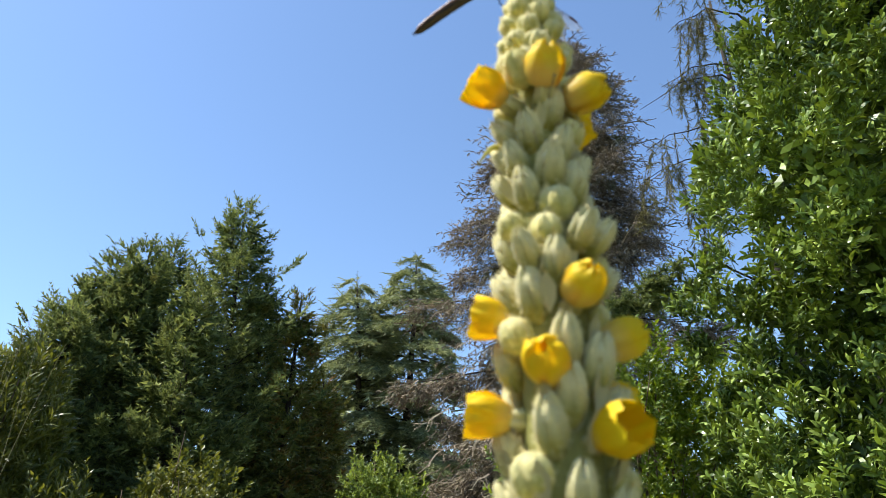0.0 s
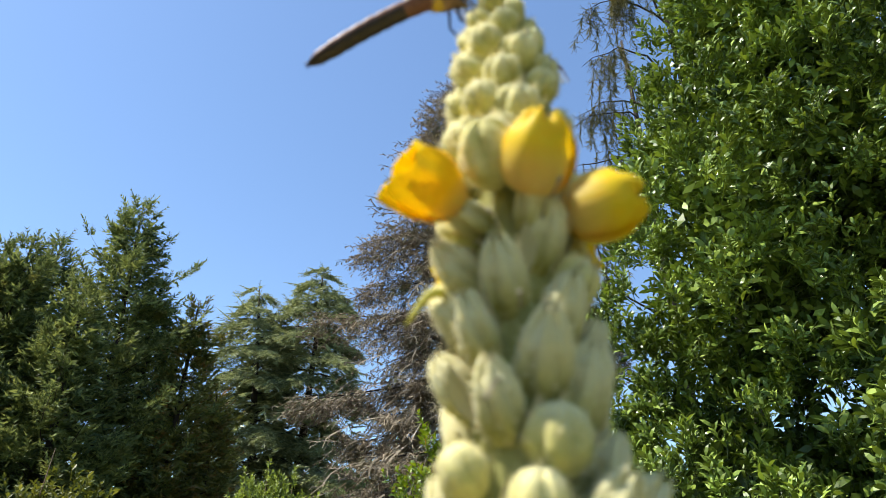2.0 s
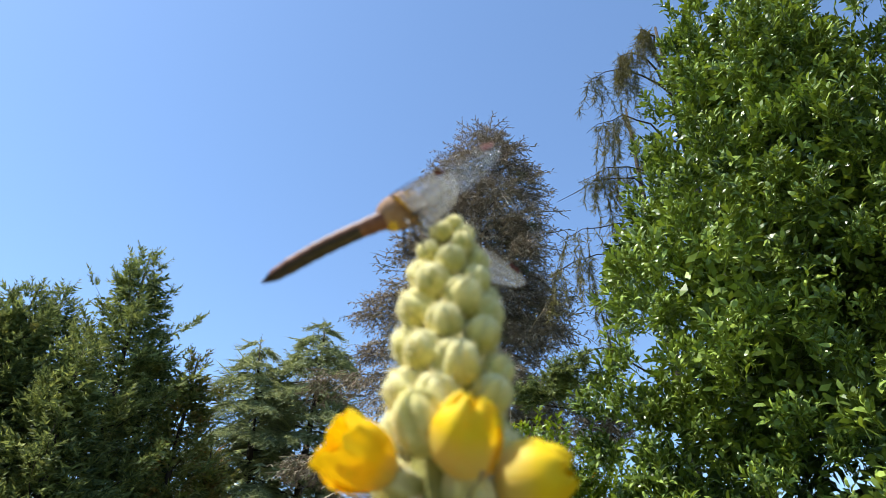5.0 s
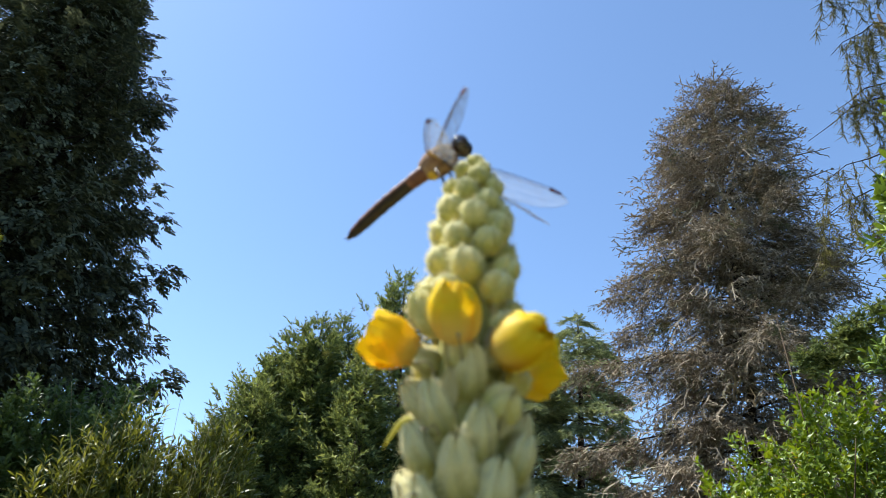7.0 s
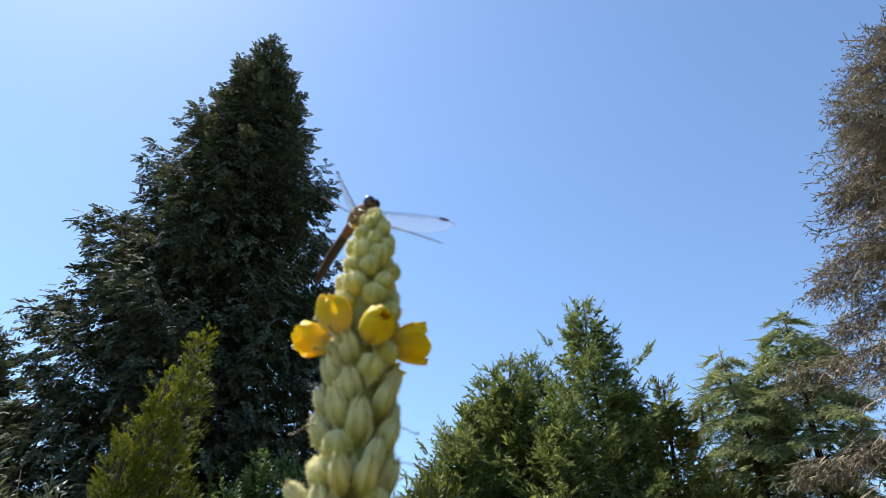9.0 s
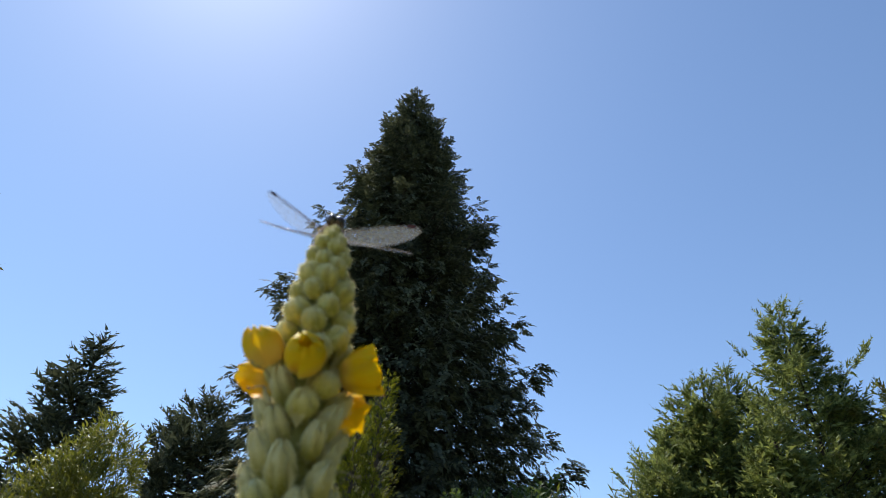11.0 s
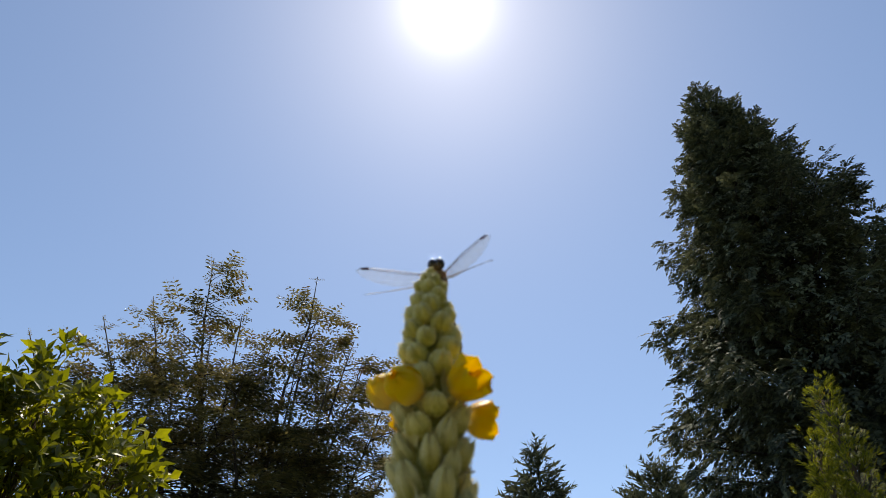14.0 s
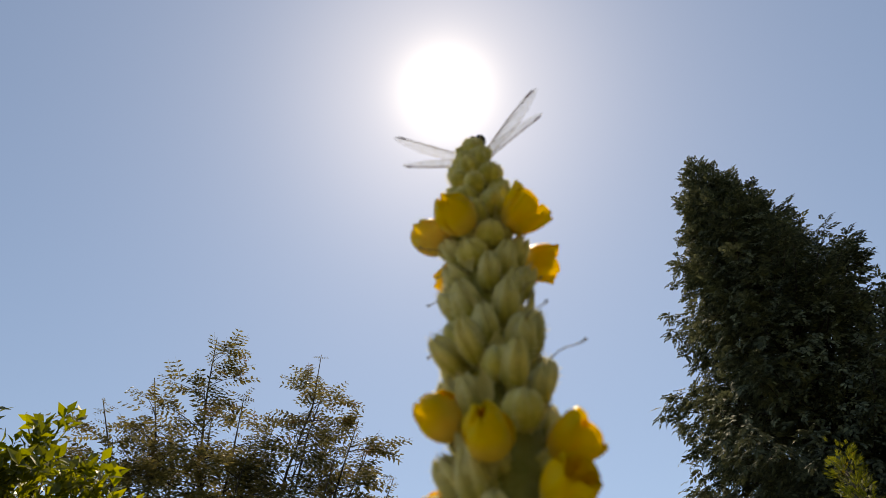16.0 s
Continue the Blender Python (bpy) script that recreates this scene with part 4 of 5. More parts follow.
    def at(az, el, dist, r, rz):
        p = place(az, dist, height(el, dist)) - foot
        return (*p, r, r, rz)
    shrub("leafy_bush", "sunlit green bush with broad oval leaves", foot,
          [at(117.8, 23.0, 3.3, 0.12, 0.14), at(117.6, 19.6, 3.35, 0.14, 0.15), at(121.0, 22.6, 3.4, 0.18, 0.18), at(124.5, 22.8, 3.3, 0.16, 0.20), at(123.0, 18.0, 3.3, 0.28, 0.24), at(124.3, 26.6, 3.35, 0.05, 0.13),
           at(130.0, 21.5, 3.4, 0.26, 0.28), at(130.5, 26.0, 3.3, 0.10, 0.16), at(121.5, 13.0, 3.3, 0.32, 0.32), at(128, 13, 3.3, 0.48, 0.42), at(137, 19, 3.5, 0.5, 0.6), at(123.5, 4, 3.3, 0.5, 0.6), at(131, 2, 3.4, 0.6, 0.6)],
          OVAL, (0.16, 0.25), 1150, M_NEAR, M_TWIG, 101, up=0.5, depth=0.7, skin=0.12)
    # woodland far behind, one leafy mass
    rng = np.random.default_rng(12)
    wood = Pile()
    O, D, S = [], [], []
    for az in np.arange(-60, 150, 3.2):
        dist = rng.uniform(27, 36)
        h = height(rng.uniform(7.0, 10.5), dist)
        c = place(az + rng.uniform(-1, 1), dist, h * 0.5)
        n = 420
        d = unit(rng.normal(size=(n, 3)))
        O.append(c + d * (1.9, 1.9, h * 0.5) * rng.uniform(0.75, 1.05, (n, 1)))
        D.append(d + (0, 0, 0.5) + rng.normal(0, 0.3, (n, 3)))
        S.append(rng.uniform(0.5, 0.9, n))
    # tall unseen trees added past the laurel to keep sky light off the spike
    for az in np.arange(-140, -66, 6.0):
        dist = rng.uniform(8.5, 10.5)
        h = height(rng.uniform(36, 44), dist)
        c = place(az + rng.uniform(-1, 1), dist, h * 0.5)
        d = unit(rng.normal(size=(1100, 3)))
        O.append(c + d * (1.1, 1.1, h * 0.5) * rng.uniform(0.7, 1.05, (1100, 1)))
        D.append(d + (0, 0, 0.5) + rng.normal(0, 0.3, (1100, 3)))
        S.append(rng.uniform(0.3, 0.55, 1100))
    grow(wood, [small_leaf(0.5)], np.vstack(O), np.vstack(D), np.concatenate(S), rng, roll=3.1)
    tagged(put("woodland", wood.mesh("woodland", M_SHRUB)), "distant green woodland edge, with added unseen trees that block sky light", "woods", kind="stuff")
    # dry grass stems
    rng = np.random.default_rng(8)
    for k in range(9):
        az, dist = rng.uniform(34.0, 45.0), rng.uniform(5.5, 6.6)
        g = thing("grass_stem", "tall dry grass stem standing above a shrub", "grass", "dry grass stems", place(az, dist))
        pl = Pile()
        h = height(rng.uniform(15.0, 18.0), dist)
        s = np.linspace(0, 1, 6)
        ln = rng.normal(0, 0.22)
        pl.tube(np.stack([ln * s ** 2, ln * 0.5 * s ** 2, h * s], 1), 0.004 * (1 - 0.7 * s), 4)
        put("stem", pl.mesh("stem", M_STRAW), g)


def hanging_limbs(name, label, foot, ends, leaf, sprays, seed, category="cedar tree"):
    """A tree whose limbs arch out to given ends and carry hanging strands. ends: point, strands, strand length, spray size."""
    rng = np.random.default_rng(seed)
    foot = np.asarray(foot, float)
    tree = thing(name, label, category, "", foot)
    wood, arms, crown = Pile(), Pile(), Pile()
    s = np.linspace(0, 1, 8)
    wood.tube(np.outer(s, (0, 0, 10.5)) + np.outer(np.sin(s * 3), (0.1, 0.05, 0)), 0.14 * (1 - 0.85 * s), 8)
    O, D, S = [], [], []
    for end, strands, length, size in ends:
        end = np.asarray(end, float) - foot
        base = np.array((0, 0, end[2] - 0.35))
        path = base + np.outer(s, end - base) + np.outer(np.sin(s * math.pi) * 0.45, (0, 0, 1)) + rng.normal(0, 0.03, (8, 3))
        arms.tube(path, 0.02 * (1 - 0.85 * s), 5)
        for k in range(strands):
            t = rng.uniform(0.45, 1.0)
            p = np.array([np.interp(t, s, path[:, j]) for j in range(3)])
            L = length * rng.uniform(0.4, 1.1)
            q = np.linspace(0, 1, 6)
            side = rng.normal(0, 0.28, 2)
            st = p + np.outer(q ** 0.6, (*side * L * 0.6, 0)) - np.outer(q * L, (0, 0, 1)) + rng.normal(0, 0.015, (6, 3))
            arms.tube(st, 0.004 * (1 - 0.7 * q), 3)
            n = int(64 * L) + 8
            at = rng.random(n)
            O.append(np.stack([np.interp(at, q, st[:, j]) for j in range(3)], 1))
            D.append(rng.normal(0, 0.6, (n, 3)) + (0, 0, -0.7 if length > 0.5 else 0.0))
            S.append(rng.uniform(0.6, 1.2, n) * size)
    grow(crown, sprays, np.vstack(O), np.vstack(D), np.concatenate(S), rng)
    put("trunk", wood.mesh("trunk", M_BARK_DARK, True), tree)
    put("branchwork", arms.mesh("branchwork", M_BARK_DARK, True), tree, kind="stuff")
    put("crown", crown.mesh("crown", leaf), tree, kind="stuff")


def build_hanging():
    dd = 7.4
    def e(az, el, d=dd):
        return place(az, d, height(el, d))
    hanging_limbs("weeping_cedar", "weeping cedar with long hanging olive strands behind the laurel", place(-34.0, dd + 0.4),
                  [(e(-25.2, 46.0), 14, 0.9, 0.15), (e(-24.2, 42.0), 14, 1.2, 0.15), (e(-23.2, 38.0), 12, 1.2, 0.15), (e(-20.6, 36.8), 7, 0.3, 0.13),
                   (e(-20.8, 33.0), 14, 1.1, 0.15), (e(-19.2, 30.5), 8, 0.7, 0.15), (e(-22.5, 28.5), 12, 0.9, 0.15), (e(-28.5, 47.0), 16, 0.8, 0.16), (e(-32.0, 48.5), 16, 0.8, 0.16)],
                  M_WEEP, FIR_FINE, 42)
    hanging_limbs("dark_cedar", "dark cedar whose flat limbs reach out behind the laurel", place(-29.0, 9.5),
                  [(e(-15.5, 20.8, 9.0), 16, 0.3, 0.18), (e(-13.5, 19.6, 9.2), 14, 0.3, 0.18), (e(-18.5, 22.5, 9.0), 16, 0.3, 0.18)], M_FIR, FIR, 43)


build_trees()
build_hanging()
build_locust()
build_shrubs()


# ---- flower spike ----
def spike_radius(z):
    """Radius to the outside of the buds, in mm, at z mm from the tip."""
    return float(np.interp(-z, (0, 4, 10, 20, 32, 48, 70, 100, 140, 200), (1.5, 4.9, 7.5, 10.1, 12.0, 13.2, 13.6, 14.9, 16.8, 18.2)))


def bud_mesh(name, material, length, width, sepals=5, open_=0.0, seed=0, hairs=70):
    """A downy bud: a blunt egg of five sepals whose seams deepen towards the tip; open_ parts the pointed tips. y is up; base at the origin. Metres."""
    rng = np.random.default_rng(seed)
    rows, cols = 13, 6 * sepals
    v, q, ridge = [], [], []
    wob = rng.uniform(0.93, 1.07, sepals)
    for i in range(rows + 1):
        t = i / rows
        c = t ** 0.92
        prof = (1 - abs(2 * c - 1) ** 2.4) ** 0.5 * (0.72 + 0.28 * min(1.0, t / 0.45)) + 0.02
        prof = max(prof, 0.36 * open_ * (t > 0.5))
        for j in range(cols):
            u = 2 * (j % 6) / 6 - 1
            a = 2 * math.pi * j / cols + 0.35 * t
            seam = abs(u) ** 3
            deep = (0.15 + 0.34 * t ** 1.2) * (1 + 0.2 * open_)
            r = width / 2 * prof * (1 - deep * seam) * (1 + (wob[j // 6] - 1) * t)
            r *= 1 + 0.03 * math.sin(3 * a + 5 * t + seed) + rng.normal(0, 0.018)
            rise = (0.05 + 0.13 * open_) * length * (1 - abs(u)) * max(0.0, t - 0.55) / 0.45
            v.append((r * math.cos(a), t * length + rise, r * math.sin(a)))
            ridge.append((1 - 0.8 * seam) * (0 < i))
    for i in range(rows):
        for j in range(cols):
            k = (j + 1) % cols
            q.append((i * cols + j, (i + 1) * cols + j, (i + 1) * cols + k, i * cols + k))
    pile = Pile()
    pile.add(v, quad=q)
    # rounded tip between the sepals
    m = 12
    dome = [(0.46 * width * math.cos(p) * math.cos(w) * (0.9 if open_ else 0.55), length * (0.70 + 0.27 * math.sin(p)), 0.46 * width * math.cos(p) * math.sin(w) * (0.9 if open_ else 0.55))
            for p in np.linspace(-0.2, 1.57, 6) for w in np.linspace(0, 2 * math.pi, m, endpoint=False)]
    pile.add(dome, quad=[(i * m + j, (i + 1) * m + j, (i + 1) * m + (j + 1) % m, i * m + (j + 1) % m) for i in range(5) for j in range(m)])
    # short down
    v, ridge = np.array(v), np.array(ridge)
    pick = rng.choice(len(v), hairs, p=ridge / ridge.sum())
    o = v[pick] + rng.normal(0, 0.00028, (hairs, 3))
    nrm = unit(o - np.array((0, length * 0.45, 0)))
    hair, down = sliver(0.08), Pile()
    down.scatter(hair, o, basis(nrm + rng.normal(0, 0.45, o.shape), None, rng.uniform(0, 3, hairs)), rng.uniform(0.0006, 0.0016, hairs))
    return pile.mesh(name, material, True), down.mesh("down", M_DOWN)


def put_bud(shape, parent, at, label=""):
    b = put("bud", shape[0], parent, label, at=at)
    put("down", shape[1], b, "short pale down", "stuff")
    return b


def petal_sheet(width, length, cup, flare, seed, ruffle=0.06):
    """One petal, y along it, hollow side to +z; base at the origin."""
    rng = np.random.default_rng(seed)
    nu, nv = 9, 10
    ph = rng.uniform(0, 6, 3)
    v = []
    for i in range(nv):
        t = i / (nv - 1)
        w = width * math.sin(math.pi * (0.10 + 0.60 * t)) ** 0.65
        for j in range(nu):
            s = 2 * j / (nu - 1) - 1
            x = s * w / 2
            y = length * (t - 0.20 * abs(s) ** 2.5 * t * t)
            z = cup * s * s * (1 - 0.3 * t) - cup * 1.35 * belly(t, flare)
            z += ruffle * width * math.sin(6 * s + ph[0]) * t ** 2 + ruffle * 0.6 * width * math.sin(9 * s + ph[1]) * t ** 3
            v.append((x, y, z))
    q = [(i * nu + j, i * nu + j + 1, (i + 1) * nu + j + 1, (i + 1) * nu + j) for i in range(nv - 1) for j in range(nu - 1)]
    n = len(v)
    # a second face a hair's breadth behind gives the petal its thickness
    v2 = [(x, y, z - 0.00012) for x, y, z in v]
    q2 = [tuple(reversed([n + k for k in f])) for f in q]
    p = Pile()
    p.add(v + v2, quad=q + q2)
    return p.mesh("petal", M_PETAL, True)


def closed_petal(width, length, turn, layer, seed):
    """A petal of a closed flower: a patch of the bud's dome that wraps over its neighbours."""
    rng = np.random.default_rng(seed)
    nu, nv = 11, 13
    ph = rng.uniform(0, 6, 2)
    tall = rng.uniform(-0.05, 0.05)
    v = []
    for side in (0.0, 0.00012):
        for i in range(nv):
            t = i / (nv - 1)
            polar = math.pi * (0.12 + 0.82 * t)
            for j in range(nu):
                s = 2 * j / (nu - 1) - 1
                a = turn + s * 1.12 * (1 - 0.25 * t ** 3)
                fold = 0.09 * math.cos(3 * s + ph[0]) * t + 0.06 * math.sin(7 * s + ph[1]) * t * t
                lift = 1 + layer + fold + 0.12 * abs(s) ** 3 * (1 if s > 0 else -0.5) + 0.12 * max(0.0, t - 0.86) * 7 * (0.5 + 0.5 * s)
                rad = width / 2 * math.sin(polar) ** 0.66 * lift - side
                y = length * (0.5 - 0.5 * math.cos(polar)) * (1 + 0.2 * layer - 0.12 * s * s * t + 0.06 * math.sin(5 * s + ph[1]) * t ** 4 + tall * t ** 2)
                v.append((rad * math.sin(a), y, -rad * math.cos(a)))
    n = nu * nv
    q = [(i * nu + j, i * nu + j + 1, (i + 1) * nu + j + 1, (i + 1) * nu + j) for i in range(nv - 1) for j in range(nu - 1)]
    p = Pile()
    p.add(v, quad=q + [tuple(reversed([n + k for k in f])) for f in q])
    return p.mesh("petal", M_PETAL_BUD, True)


def belly(t, flare):
    """How far a petal bulges at t, from its root to its tip: closed flowers come together again at the top."""
    if t < 0.6:
        return math.sqrt(max(0.0, 1 - (1 - t / 0.6) ** 2))
    return math.sqrt(max(0.0, 1 - ((t - 0.6) / (0.403 + 0.8 * flare)) ** 2))


def outward(angle, tilt):
    """A turn whose y axis leans out from the spike at that angle and rises by tilt (degrees), z pointing outward and down."""
    a, t = radians(angle), radians(tilt)
    o = np.array((math.cos(a), math.sin(a), 0))
    y = o * math.cos(t) + np.array((0, 0, math.sin(t)))
    x = np.array((-math.sin(a), math.cos(a), 0))
    z = np.cross(x, y)
    return Matrix([[x[i], y[i], z[i], 0] for i in range(3)] + [[0, 0, 0, 1]])


FLOWERS = [  # angle, radius and height (mm), opening 0..1, size, rise of its axis
    (-88, 17.0, -54.5, 0.03, 1.05, 52), (-33, 17.2, -59.5, 0.17, 1.10, 6), (-155, 18.6, -57.0, 0.24, 1.04, 22),
    (46, 17.0, -57.0, 0.50, 1.05, 18), (102, 17.5, -64.0, 0.55, 0.92, 5),
    (-70, 17.0, -125.5, 0.12, 1.00, 28), (176, 17.5, -129.5, 0.25, 0.95, 15), (-109, 17.5, -146.0, 0.06, 1.05, 15),
    (-18, 18.5, -137.5, 0.08, 1.00, 20), (177, 19.0, -156.0, 0.28, 0.98, 8), (-56, 18.6, -163.0, 0.24, 1.05, 10),
    (52, 18.0, -137.0, 0.22, 0.95, 15), (33, 18.5, -150.0, 0.22, 0.95, 15),
]
TIPPED = [(-124, -115.0), (-31, -109.0), (10, -118.5), (-62, -109.0), (-122, -51.0)]   # buds with yellow showing: angle, height


def build_mullein():
    plant = thing("mullein", "tall downy mullein flower spike with yellow half-open flowers", "plant", at=(0, 0, 0))
    base = Matrix.Translation((0, 0, TIP))
    mm = 0.001
    # stem: thick inside the spike, down to the ground
    pl = Pile()
    zs = np.array((-3, -20, -50, -100, -200, -400, -900, -1750)) * mm
    pl.tube(np.stack([0 * zs, 0 * zs, zs + TIP], 1)[::-1], np.array((2, 4.5, 7, 9, 10.5, 11, 11, 13))[::-1] * mm, 14)
    put("stem", pl.mesh("stem", M_STEM, True), plant)
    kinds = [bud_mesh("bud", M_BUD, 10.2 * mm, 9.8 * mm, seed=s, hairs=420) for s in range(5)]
    pales = [bud_mesh("bud", M_BUD_PALE, 12.5 * mm, 10.8 * mm, seed=9, hairs=300)]
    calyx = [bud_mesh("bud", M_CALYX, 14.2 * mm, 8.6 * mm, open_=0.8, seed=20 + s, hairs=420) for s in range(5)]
    rng = np.random.default_rng(4)
    taken = [(f[0], f[2], 8.5) for f in FLOWERS] + [(a, z, 7.0) for a, z in TIPPED]
    z, n = -1.5, 0
    while z > -290:
        r = spike_radius(z)
        size = float(np.interp(-z, (0, 6, 15, 30, 60, 110, 200, 330), (0.36, 0.50, 0.70, 0.86, 0.94, 0.94, 1.04, 1.1)))
        ang = n * 137.508 + rng.uniform(-9, 9)
        zz = z + rng.uniform(-1.2, 1.2)
        a = (ang + 180) % 360 - 180
        near = False
        for fa, fz, rad in taken:
            da = abs((a - fa + 180) % 360 - 180)
            if math.hypot(radians(da) * r, zz - fz + 2) < rad * 0.86:
                near = True
        if not near:
            late = zz < -66 and rng.random() < 0.8
            one = (calyx if late else kinds)[rng.integers(0, 5)]
            tilt = float(np.interp(-z, (0, 8, 25, 60, 100, 330), (86, 68, 46, 48, 66, 72))) + rng.uniform(-7, 7)
            s = size * rng.uniform(0.84, 1.14)
            ln = (14.2 if late else 10.2) * s
            reach = max(0.0, r - 4.4 * s - 0.35 * ln * math.cos(radians(tilt)) * 1.6)
            flat = float(np.interp(-z, (0, 70, 110), (0.13, 0.10, 0.0)))     # the upper spike is a little flattened
            o = (reach * (1 + flat * 0.5) * math.cos(radians(ang)) * mm, reach * (1 - flat) * math.sin(radians(ang)) * mm, (zz - ln * 0.45) * mm)
            put_bud(one, plant, base @ Matrix.Translation(o) @ outward(ang, tilt) @ pose(0, 0, 0, 0, rng.uniform(0, 360), 0) @ Matrix.Scale(s, 4))
        n += 1
        z -= float(np.interp(-z, (0, 10, 30, 60, 120, 330), (0.6, 0.95, 1.25, 1.45, 1.6, 2.2)))
    # narrow bracts between the buds
    bl = Pile()
    v, f = leaf_shape(0.42, 0.10, -0.10)
    bl.add(np.vstack([v, v + (0, 0, -0.03)]), tri=np.vstack([f, f[:, ::-1] + len(v)]))
    blade = bl.mesh("bract", M_CALYX, True)
    for k in range(64):
        z = -40 - 145 * (k + rng.random()) / 64
        a = k * 137.508 + 60 + rng.uniform(-15, 15)
        r = spike_radius(z) - rng.uniform(4.5, 6.5)
        o = (r * math.cos(radians(a)) * mm, r * math.sin(radians(a)) * mm, (z - 5) * mm)
        put("bract", blade, plant, at=base @ Matrix.Translation(o) @ outward(a, rng.uniform(62, 84)) @ Matrix.Scale(rng.uniform(8, 12) * mm, 4))
    # yellow-tipped buds
    for k, (a, z) in enumerate(TIPPED):
        r = spike_radius(z) - 5.5
        o = (r * math.cos(radians(a)) * mm, r * math.sin(radians(a)) * mm, (z - 5) * mm)
        at = base @ Matrix.Translation(o) @ outward(a, 45)
        b = put_bud(calyx[k % 4] if z < -60 else pales[0], plant, at @ Matrix.Scale(0.85 if z < -60 else 1.0, 4))
        if z < -60:
            tip = Pile()
            tip.add(np.array([(3.1 * math.cos(q) * math.cos(p) * mm, (10.4 + 3.4 * math.sin(p)) * mm, 3.1 * math.sin(q) * math.cos(p) * (1 + 0.12 * math.cos(5 * q)) * mm) for p in np.linspace(-0.4, 1.5, 7) for q in np.linspace(0, 2 * math.pi, 12, endpoint=False)]),
                    quad=[(i * 12 + j, (i + 1) * 12 + j, (i + 1) * 12 + (j + 1) % 12, i * 12 + (j + 1) % 12) for i in range(6) for j in range(12)])
            put("petal_tip", tip.mesh("petal_tip", M_PETAL, True), b, "yellow petal tip")
    # flowers: calyx, five cupped petals, stamens
    sheets = {}
    for k, (a, r, z, op, size, tilt) in enumerate(FLOWERS):
        ax = outward(a, tilt)
        mid = Vector((r * math.cos(radians(a)), r * math.sin(radians(a)), z)) * mm
        y = (ax.to_3x3() @ Vector((0, 1, 0)))
        root = mid - y * 7.0 * size * mm
        at = base @ Matrix.Translation(root) @ ax
        fl = put("flower", None, plant)
        fl.matrix_basis = at
        fl["label"] = "closed yellow flower with overlapping petals" if op < 0.2 else "half-open yellow flower with cupped petals"
        inner = root - y * 5.0 * size * mm
        put("calyx", calyx[k % 4][0], fl, "downy green calyx", at=Matrix.Translation((0, -7.5 * size * mm, 0)) @ Matrix.Scale(0.72 * size, 4))
        for p in range(5 if op < 0.2 else 0):
            put("petal", closed_petal(9.8 * mm, 12.4 * mm, p * 1.2566 + k, (0.0, 0.12, 0.03, 0.18, 0.08)[p], 5 * k + p), fl, at=Matrix.Scale(size, 4))
        for p in range(0 if op < 0.2 else 5):
            key = (round(op, 2), p % 3)
            if key not in sheets:
                sheets[key] = petal_sheet((9.8 + 1.6 * op) * mm, (13.0 + 0.8 * op) * mm, 2.8 * mm, op, 7 * p + int(op * 100), 0.05 + 0.10 * op)
            w = radians(p * 72 + 20 * k)
            # hollow side faces the flower's axis
            lean = 2 + 22 * op + (4 if p % 2 else 0) + rng.uniform(-1, 1) * 22 * op
            m = Matrix.Rotation(w, 4, "Y") @ Matrix.Translation((0, 0, -(0.5 + 1.8 * op) * mm)) @ Matrix.Rotation(radians(-lean * 0.8), 4, "X")
            put("petal", sheets[key], fl, at=m @ Matrix.Scale(size, 4))
        if op >= 0.3:
            for p in range(5):
                st = Pile()
                e = np.array((2.2 * math.cos(p * 1.257), 9.5, 2.2 * math.sin(p * 1.257))) * mm
                st.tube(np.stack([e * 0.1, e * 0.6, e]), np.array((0.25, 0.25, 0.7)) * mm, 5)
                put("stamen", st.mesh("stamen", M_STAMEN, True), fl, "orange anther on a short stalk")
    # dried styles that stick out
    for a, z, L, lift in ((36, -91, 9, 0.1), (30, -103, 11, 0.1), (-84, -66, 9, 0.6), (84, -108, 12, 0.7), (-105, -80, 7, 0.1), (-120, -92, 9, -0.3), (-118, -66, 6, 0.3)):
        r = spike_radius(z) - 2
        o = np.array((math.cos(radians(a)), math.sin(radians(a)), 0))
        s = np.linspace(0, 1, 7)
        pts = (np.outer(r + L * s, o) + np.outer(z + lift * L * s + 1.2 * np.sin(s * 5), (0, 0, 1))) * mm + np.array((0, 0, TIP))
        p = Pile()
        p.tube(pts, np.array((0.28, 0.24, 0.2, 0.18, 0.18, 0.22, 0.42)) * mm, 5)
        put("style", p.mesh("style", M_STYLE, True), plant, "thin dried style")
    # a pale bract tip
    p = Pile()
    s = np.linspace(0, 1, 6)
    pts = (np.outer(13 + 6.5 * s, (-1.0, 0.03, 0)) + np.outer(-73 - 5 * s + 1.5 * np.sin(4 * s), (0, 0, 1))) * mm + np.array((0, 0, TIP))
    p.tube(pts, np.array((0.8, 0.9, 0.8, 0.65, 0.5, 0.2)) * mm, 6)
    put("bract", p.mesh("bract", M_PETAL_PALE, True), plant, "yellow-green bract tip")


